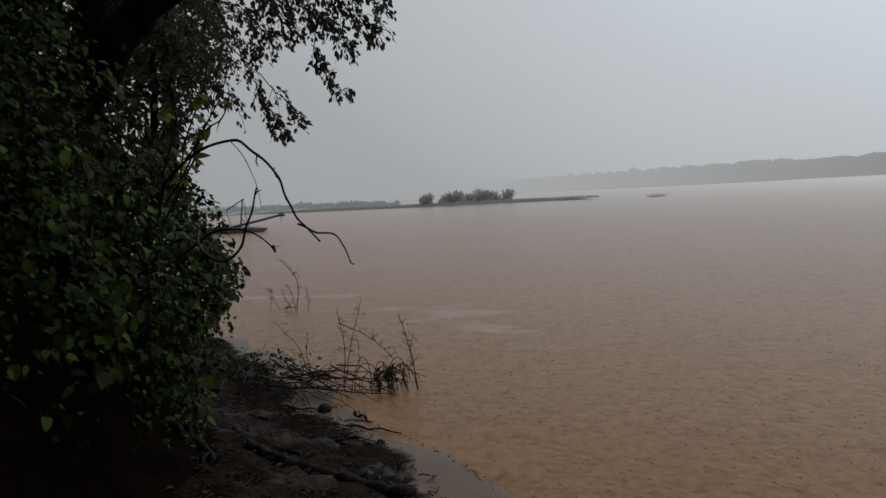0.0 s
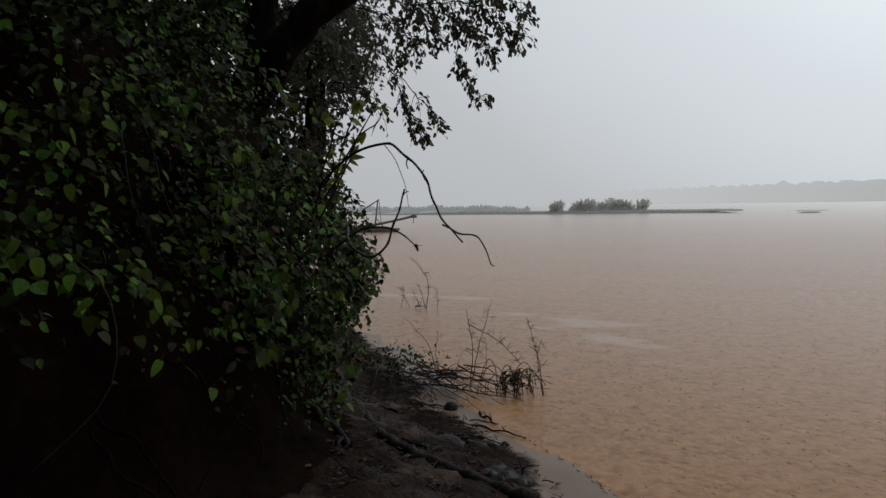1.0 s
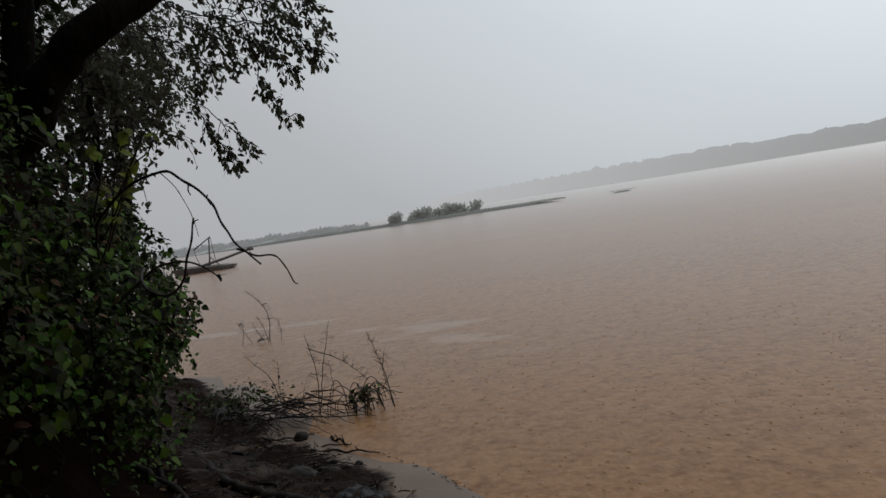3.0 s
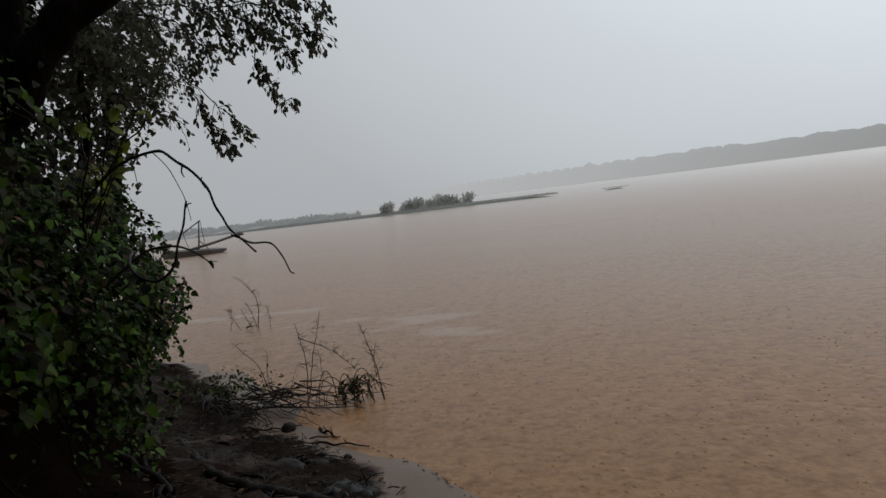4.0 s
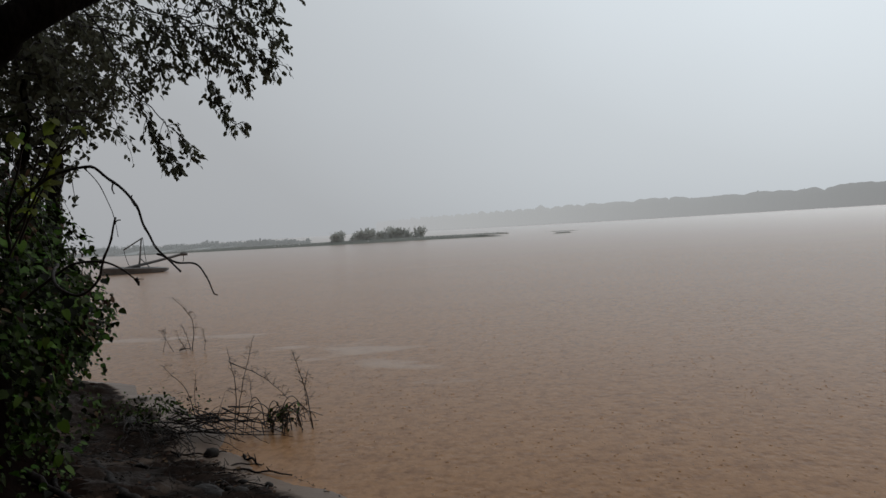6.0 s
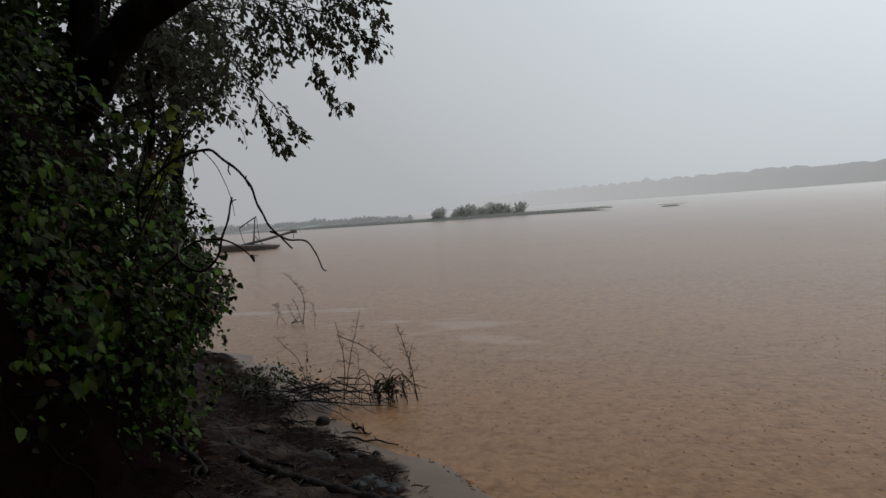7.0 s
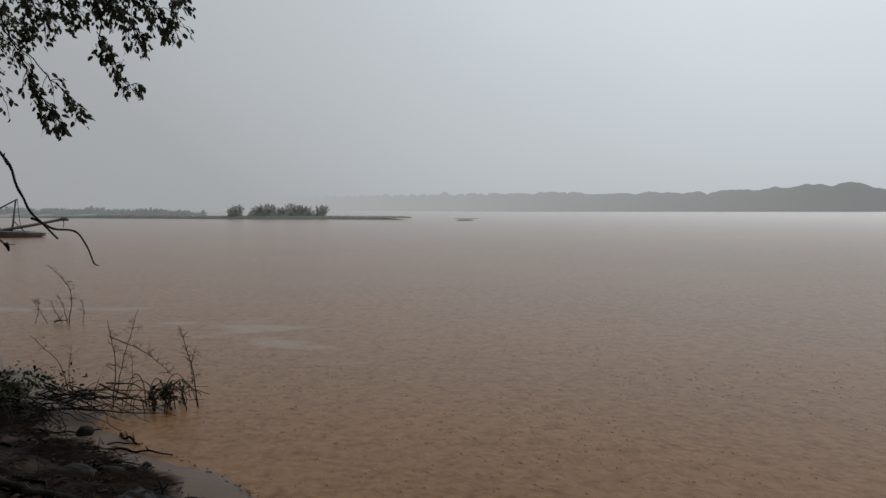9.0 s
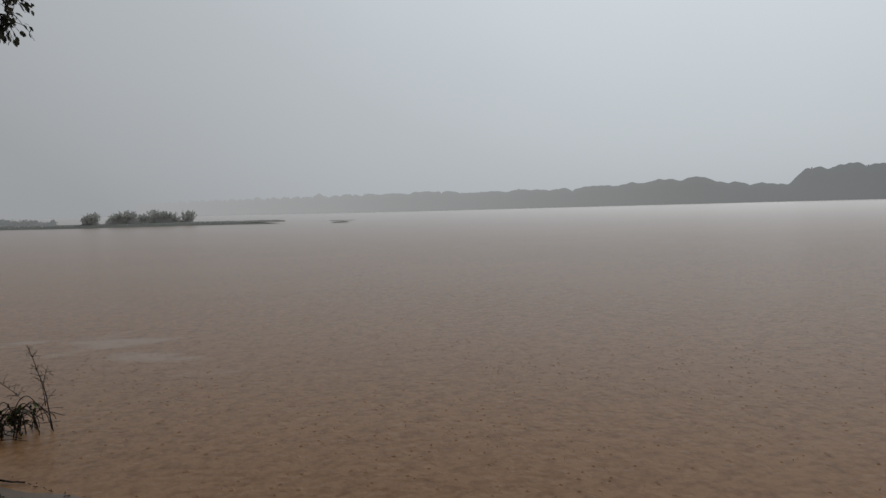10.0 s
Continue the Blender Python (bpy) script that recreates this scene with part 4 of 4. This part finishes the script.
# ---- dead stems standing in the water ----
def sprigged_stem(s, base, tip, bow, r, sprigs, sprig_len=0.09):
    base, tip = Vector(base), Vector(tip)
    line = wobble(bend([base, base.lerp(tip, 0.5) + Vector(bow), tip], 7), 0.012, rng.uniform(0, 90))
    s.tube(line, taper(len(line), r, r * 0.4), 5)
    for k in range(int(sprigs * 1.7)):
        i = int(rng.uniform(0.35, 0.98) * (len(line) - 1))
        q = line[i]
        w = Vector((rng.normal(), rng.normal(scale=0.5), rng.uniform(-0.1, 0.9))).normalized() * sprig_len * rng.uniform(0.5, 1.2)
        e = q + w
        s.tube([q, q.lerp(e, 0.5) + Vector((0, 0, 0.01)), e], [r * 0.4, r * 0.3, r * 0.2], 3)
        for j in range(3):
            u = q.lerp(e, rng.uniform(0.4, 1))
            s.tube([u, u + Vector((rng.normal(scale=0.02), rng.normal(scale=0.02), rng.normal(0.0, 0.02)))], r * 0.2, 3)


def stem_clump(label, place, stems, loops=0, spread=0.2, tuft=0):
    b = thing("dead_reed_clump", label, "reeds", "dead stems in the water", place)
    for base, tip, bow, r, sprigs in stems:
        s = Shape()
        sprigged_stem(s, base, tip, bow, r, sprigs)
        part("stem", s, REED, b)
    for k in range(loops):
        a = rng.uniform(-0.5, 0.5) * spread
        r = rng.uniform(0.10, 0.24)
        h = rng.uniform(0.12, 0.32)
        turn = rng.uniform(-0.7, 0.7)
        c, d = math.cos(turn), math.sin(turn)
        y = rng.normal(scale=0.1)
        sgn = 1 if k % 3 else -1
        pts = [(a - sgn * r * 0.2 * c, y, -0.02), (a, y, h * 0.75), (a + sgn * r * 0.5 * c, y + r * 0.4 * d, h), (a + sgn * r * c, y + r * 0.8 * d, h * 0.6), (a + sgn * r * 1.12 * c, y + r * d, rng.uniform(-0.03, 0.1))]
        s = Shape()
        line = bend(pts, 5)
        s.tube(line, taper(len(line), 0.005, 0.003), 5)
        part("arched_stem", s, REED, b)
    if tuft:
        p = rng.normal(scale=(0.07, 0.06, 0.05), size=(tuft, 3)) + np.array((0.02, 0, 0.10))
        part("tuft", Shape().leaves(p, rng.normal(size=(tuft, 3)) + np.array((0, 0, 0.4)), rng.normal(size=(tuft, 3)), rng.uniform(0.03, 0.07, tuft), 0.3), SMALL_LEAF, b, "green leaf tuft at the waterline")
    return b


stem_clump("tangle of arched dead stems flooded at the shore", (-1.5, 5.5, 0.0), [
    ((-0.43, 0, -0.02), (-0.46, 0, 0.78), (0.05, 0, 0), 0.006, 8),
    ((-0.42, 0.03, 0.05), (-0.19, 0.02, 0.88), (-0.02, 0, 0.0), 0.005, 10),
    ((-0.45, 0, 0.64), (0.11, 0, 0.27), (0.02, 0, 0.05), 0.005, 12),
    ((0.32, 0, -0.04), (0.16, 0, 0.73), (0.03, 0, 0), 0.006, 14),
    ((0.27, 0, 0.2), (0.30, 0.05, 0.54), (-0.03, 0, 0), 0.004, 6),
    ((0.0, 0, 0.13), (0.40, 0, 0.19), (0, 0, 0.01), 0.004, 0),
    ((-0.35, 0.05, -0.02), (-0.30, 0.1, 0.50), (0.04, 0, 0), 0.004, 5),
    ((-0.15, -0.1, 0.0), (-0.75, 0.1, 0.12), (0.0, 0, 0.06), 0.006, 3)], 22, 0.36, 70)
stem_clump("thin bare dead stems leaning out of the brushwood", (-2.3, 5.4, 0.0), [
    ((0.08, 0, 0.0), (-0.27, 0, 0.67), (0.07, 0, 0.07), 0.005, 4),
    ((0.16, 0, 0.0), (0.08, 0, 0.58), (-0.07, 0, 0.0), 0.004, 5)])
stem_clump("sparse dead stems standing in open water", (-4.6, 10.06, 0.0), [
    ((0.02, 0, -0.02), (-0.26, 0, 0.91), (0.17, 0, 0.07), 0.008, 12),
    ((-0.06, 0, -0.02), (-0.25, 0, 0.36), (-0.02, 0, 0.0), 0.006, 6),
    ((0.0, 0, -0.02), (-0.14, 0, 0.46), (0.02, 0, 0.0), 0.006, 7),
    ((-0.49, 0, -0.02), (-0.42, 0, 0.43), (0.02, 0, 0), 0.005, 6),
    ((-0.30, 0, -0.02), (-0.52, 0, 0.36), (-0.02, 0, 0.05), 0.005, 8),
    ((0.23, 0, -0.02), (0.21, 0, 0.37), (0.03, 0, 0), 0.005, 8),
    ((-0.2, 0, 0.02), (0.0, 0.0, 0.03), (0, 0, 0.02), 0.012, 3)])


# ---- things lying on the mud ----
def lie(x, y, lift):
    return Vector((x, y, ground_at(x, y) + lift))


def brush_pile():
    o = lie(-2.3, 5.0, 0)
    b = thing("brush_pile", "heap of wet dead twigs washed against the shore", "brushwood", "", o)
    for k in range(50):
        a = Vector((rng.uniform(-2.95, -2.1), rng.uniform(5.1, 5.85), 0))
        d = Vector((rng.normal(0.8, 0.3), rng.normal(-0.55, 0.4), 0)).normalized() * rng.uniform(0.35, 1.15)
        e = a + d
        a.z, e.z = max(0, ground_at(a.x, a.y)) + rng.uniform(0.02, 0.18), max(0, ground_at(e.x, e.y)) + rng.uniform(0.0, 0.10)
        line = wobble(bend([a - o, a.lerp(e, 0.5) - o + Vector((0, 0, rng.uniform(0, 0.09))), e - o], 5), 0.03, k)
        s = Shape().tube(line, taper(len(line), rng.uniform(0.004, 0.011), 0.002), 5)
        for j in range(2):
            q = line[int(rng.uniform(3, len(line) - 2))]
            w = q + Vector((rng.normal(0.1, 0.1), rng.normal(0, 0.12), rng.normal(0.04, 0.06)))
            s.tube([q, q.lerp(w, 0.5) + Vector((0, 0, 0.01)), w], [0.004, 0.003, 0.002], 4)
        part("twig", s, TWIG, b)
    n = 480
    p = rng.normal(scale=(0.26, 0.2, 0.06), size=(n, 3)) + np.array((-0.45, 0.5, 0.20))
    part("clinging_leaves", Shape().leaves(p, rng.normal(size=(n, 3)) + np.array((0.4, 0, -0.3)), rng.normal(size=(n, 3)) + np.array((0, 0, 1)), rng.uniform(0.02, 0.055, n), 0.32), SMALL_LEAF, b, "dull green leaves caught in the heap")
    return b


brush_pile()


def driftwood(label, pts, r0, r1, stubs=3):
    o = lie(*pts[0], 0)
    b = thing("driftwood_log", label, "log", "driftwood on the mud", o)
    line = wobble(bend([lie(x, y, r0 * 0.35) - o for x, y in pts], 8), 0.03, pts[0][0])
    rad = [r * (1 + 0.16 * noise.noise(Vector((i * 0.7, pts[0][1], 0)))) for i, r in enumerate(taper(len(line), r0, r1))]
    stem = part("stem", Shape().tube(line, rad, 10), LOG, b)
    for k in range(stubs):
        i = int(rng.uniform(0.2, 0.9) * (len(line) - 1))
        q = line[i]
        e = q + Vector((rng.normal(scale=0.05), rng.normal(scale=0.05), rng.uniform(0.02, 0.07)))
        part("stub", Shape().tube([q, q.lerp(e, 0.5), e], [r0 * 0.5, r0 * 0.35, r0 * 0.2], 6), LOG, stem)
    return b


driftwood("long wet grey driftwood log half sunk in mud", [(-2.42, 4.15), (-2.15, 3.85), (-1.92, 3.6), (-1.62, 3.38), (-1.18, 3.30), (-0.85, 3.22), (-0.58, 3.15)], 0.03, 0.046, 2)
driftwood("thin crooked wet branch lying on the mud", [(-2.3, 3.3), (-1.9, 3.15), (-1.6, 2.85), (-1.3, 2.8)], 0.028, 0.012, 4)
driftwood("curved root-like branch below the thicket", [(-2.5, 3.8), (-2.28, 3.52), (-2.12, 3.32), (-1.95, 3.2), (-1.85, 3.0)], 0.02, 0.016, 1)
driftwood("slender wet branch on the mud below the bank", [(-2.6, 4.5), (-2.2, 4.25), (-1.9, 4.2), (-1.5, 4.05)], 0.02, 0.008, 4)


for k in range(18):
    x, y = rng.uniform(-2.5, -1.45), rng.uniform(3.4, 4.9)
    dx, dy = rng.uniform(0.25, 0.7), rng.uniform(-0.3, 0.15)
    driftwood("short dark wet stick lying on the mud", [(x, y), (x + dx * 0.5, y + dy * 0.5 + rng.normal(scale=0.06)), (x + dx, y + dy)], rng.uniform(0.007, 0.014), 0.005, 3)


def stone(label, x, y, size, turn, mat=STONE, crease=0.25):
    s = Shape()
    n, m, v, f = 8, 12, [], []
    for i in range(n + 1):
        a = math.pi * i / n
        for j in range(m):
            c = 2 * math.pi * j / m
            d = Vector((math.sin(a) * math.cos(c), math.sin(a) * math.sin(c), math.cos(a)))
            k = 1 + crease * noise.noise(d * 1.6 + Vector((x, y, 0)) * 3) - crease * 0.5 * abs(noise.noise(d * 3.3 + Vector((y, x, 2))))
            v.append((d.x * size[0] * k, d.y * size[1] * k, d.z * size[2] * k))
    for i in range(n):
        for j in range(m):
            a, c = i * m + j, i * m + (j + 1) % m
            f.append((a, a + m, c + m, c))
    ob = single("stone", s.add(v, f), mat, label, "stone", "stones on the mud")
    ob.matrix_world = Matrix.Translation(lie(x, y, size[2] * 0.45)) @ pose(0, 0, 0, rng.uniform(-12, 12), rng.uniform(-12, 12), turn)
    return ob


stone("flat pale wet stone on the mud", -1.40, 3.82, (0.15, 0.075, 0.03), -28)
stone("small flat wet stone beside driftwood", -1.2, 3.86, (0.06, 0.04, 0.03), 20)
stone("dark rounded wet stone at the brushwood", -1.8, 4.72, (0.065, 0.05, 0.05), 10)
for k in range(34):
    y = rng.uniform(2.4, 5.0)
    x = float(along(SHORE, y)) - rng.uniform(0.35, 1.6)
    r = rng.uniform(0.014, 0.04)
    stone("small wet stone or clod on the mud", x, y, (r, r * rng.uniform(0.6, 1), r * 0.6), rng.uniform(0, 180))


def sheeting():
    """A crumpled piece of grey sheeting half buried in the mud."""
    o = lie(-0.86, 3.40, 0.0)
    n, v = 17, []
    for i in range(n):
        for j in range(n):
            a, c = i / (n - 1) * 2 - 1, j / (n - 1) * 2 - 1
            e = max(abs(a), abs(c))
            q = Vector((a * 2.2, c * 2.2, 0))
            z = (0.05 + 0.04 * noise.noise(q * 1.3) + 0.03 * abs(noise.noise(q * 3))) * (1 - e ** 4) - 0.015
            v.append((a * 0.19 * (1 + 0.25 * noise.noise(q + Vector((5, 0, 0)))), c * 0.13 * (1 + 0.3 * noise.noise(q + Vector((0, 5, 0)))), z))
    f = [(i * n + j, (i + 1) * n + j, (i + 1) * n + j + 1, i * n + j + 1) for i in range(n - 1) for j in range(n - 1)]
    ob = single("sheeting", Shape().add(v, f), SHEETING, "crumpled wet grey sheeting half buried in mud", "sheeting")
    ob.matrix_world = Matrix.Translation(o) @ pose(0, 0, 0, 0, 0, -30)
    m = ob.modifiers.new("thick", "SOLIDIFY")
    m.thickness = 0.006


sheeting()
s = Shape()
s.tube(wobble(bend([(0, 0, -0.03), (-0.012, 0, 0.06), (-0.03, 0.0, 0.14)], 4), 0.01, 2), taper(9, 0.008, 0.004), 6)
s.tube([(-0.01, 0, 0.05), (0.02, 0, 0.075), (0.03, 0, 0.1)], [0.005, 0.004, 0.003], 5)
ob = single("stick", s, TWIG, "short forked dark stick upright in the mud", "stick")
ob.location = lie(-0.75, 3.48, 0)

# fine litter
s = Shape()
for k in range(1100):
    y = rng.uniform(2.0, 5.4)
    x = float(along(SHORE, y)) - (0.36 + rng.uniform(0.0, 1.0) * 1.65)
    a = rng.uniform(0, math.pi)
    ln = rng.uniform(0.02, 0.16)
    p = lie(x, y, 0.018)
    d = Vector((math.cos(a), math.sin(a), rng.normal(scale=0.15))) * ln
    s.tube([p - d * 0.5, p + Vector((0, 0, 0.006)), p + d * 0.5], rng.uniform(0.0015, 0.005), 4)
single("twig_litter", s, TWIG, "broken twigs and bark scattered over wet mud", "litter", kind="stuff")
n = 500
y = rng.uniform(1.8, 5.2, n)
x = along(SHORE, y) - rng.uniform(0.3, 2.1, n)
p = np.column_stack([x, y, bank_height(x, y) + 0.022])
single("leaf_litter", Shape().leaves(p, np.column_stack([rng.normal(size=(n, 2)), rng.normal(scale=0.1, size=n)]), np.tile((0.0, 0.0, 1.0), (n, 1)) + rng.normal(scale=0.2, size=(n, 3)), rng.uniform(0.02, 0.06, n), 0.35), DRY_LEAF, "withered leaves strewn over the mud", "litter", kind="stuff")

# line of floating scraps left along the waterline
s = Shape()
for k in range(110):
    y = rng.uniform(1.6, 5.0)
    x = float(along(SHORE, y)) + rng.normal(0.01, 0.03)
    a = rng.normal(2.3, 0.5)
    d = Vector((math.cos(a), math.sin(a), 0)) * rng.uniform(0.004, 0.022)
    p = Vector((x, y, max(0.006, ground_at(x, y) + 0.01)))
    s.tube([p - d, p + Vector((0, 0, 0.002)), p + d], rng.uniform(0.001, 0.003), 4)
single("waterline_scraps", s, TWIG, "dark scraps of wood along the waterline", "litter", kind="stuff")

# roots hanging out of the washed-out bank
b = thing("hanging_roots", "bare roots trailing out of the washed-out earth bank", "roots", "", (-1.8, 1.2, 0.5))
for k in range(13):
    y = rng.uniform(-0.8, 2.3)
    x = float(along(TOE, y))
    z = rng.uniform(0.5, 1.2)
    pts = [(x - 0.25, y, z + 0.15), (x + rng.uniform(-0.05, 0.12), y + rng.normal(scale=0.1), z), (x + rng.uniform(0.0, 0.2), y + rng.normal(scale=0.2), z * 0.5 + 0.1), (x + rng.uniform(0.05, 0.4), y + rng.normal(scale=0.3), ground_at(x + 0.3, y) + 0.02)]
    line = wobble(bend([Vector(q) - b.location for q in pts], 5), 0.05, k)
    part("root", Shape().tube(line, taper(len(line), rng.uniform(0.004, 0.012), 0.003), 5), BARK, b)

# rain striking the water: low crowns, and pale drops thrown up
for name, count, mat, label in (("rain_ripples", 3600, WATER, "low ripples of rain on the brown water"), ("rain_splashes", 1500, SPRAY, "pale drops thrown up by the rain")):
    s = Shape()
    for k in range(count):
        d = 2.4 + 13 * rng.uniform(0, 1) ** 1.1
        a = rng.uniform(-0.75, 0.95)
        x, y = 0.7 + d * math.sin(a), -0.5 + d * math.cos(a)
        # drops fall in gusts, so some patches are struck harder
        if x < along(SHORE, y) + 0.05 or noise.noise(Vector((x * 0.55, y * 0.55, 2))) + rng.normal(scale=0.25) < -0.1:
            continue
        r, h = (rng.uniform(0.006, 0.015), rng.uniform(0.0025, 0.006)) if mat is WATER else (rng.uniform(0.0015, 0.004), rng.uniform(0.003, 0.008))
        v = [(x + math.cos(t) * r * q, y + math.sin(t) * r * q, z) for q, z in ((1.9, -0.001), (1.0, h * 0.7), (0.25, h)) for t in (0, 1.05, 2.09, 3.14, 4.19, 5.24)]
        s.add(v, [(i * 6 + j, i * 6 + (j + 1) % 6, i * 6 + 6 + (j + 1) % 6, i * 6 + 6 + j) for i in range(2) for j in range(6)])
    single(name, s, mat, label, "splashes", kind="stuff")


# ---- umbrella over the path ----
def umbrella(x, y, rim_z):
    """A large dark umbrella on a long pole, planted in the mud behind the viewer."""
    foot = ground_at(x, y)
    b = thing("umbrella", "large dark brown fabric umbrella planted in the mud", "umbrella", "", (x, y, foot))
    rise, wide, n = 0.30, 0.62, 8
    base = rim_z - foot
    for k in range(n):
        a0, a1 = 2 * math.pi * k / n, 2 * math.pi * (k + 1) / n
        v, rows = [], 7
        for i in range(rows):
            u = i / (rows - 1)
            z = base + rise * (1 - u ** 2.2)
            for j in range(5):
                w = j / 4
                p = Vector((math.cos(a0), math.sin(a0), 0)).lerp(Vector((math.cos(a1), math.sin(a1), 0)), w) * (wide * u)
                sag = 0.035 * u * math.sin(math.pi * w)
                v.append((p.x * (1 - sag), p.y * (1 - sag), z - 0.4 * sag + (0.02 * math.sin(math.pi * w) if i == rows - 1 else 0)))
        f = [(i * 5 + j, i * 5 + j + 1, i * 5 + 6 + j, i * 5 + 5 + j) for i in range(rows - 1) for j in range(4)]
        part("panel", Shape().add(v, f), FABRIC, b)
        line = [(math.cos(a0) * wide * u, math.sin(a0) * wide * u, base + rise * (1 - u ** 2.2) - 0.008) for u in (0.05, 0.3, 0.55, 0.8, 1.0)]
        rib = part("rib", Shape().tube(line, 0.003, 5), METAL, b)
        part("rib_tip", Shape().tube([line[-1], (line[-1][0] * 1.03, line[-1][1] * 1.03, line[-1][2] - 0.02)], [0.006, 0.004], 6), METAL, rib)
    part("pole", Shape().tube([(0, 0, -0.12), (0, 0, base * 0.5), (0, 0, base + rise + 0.05)], 0.011, 8), METAL, b)
    return b


umbrella(0.98, -1.02, 2.22)
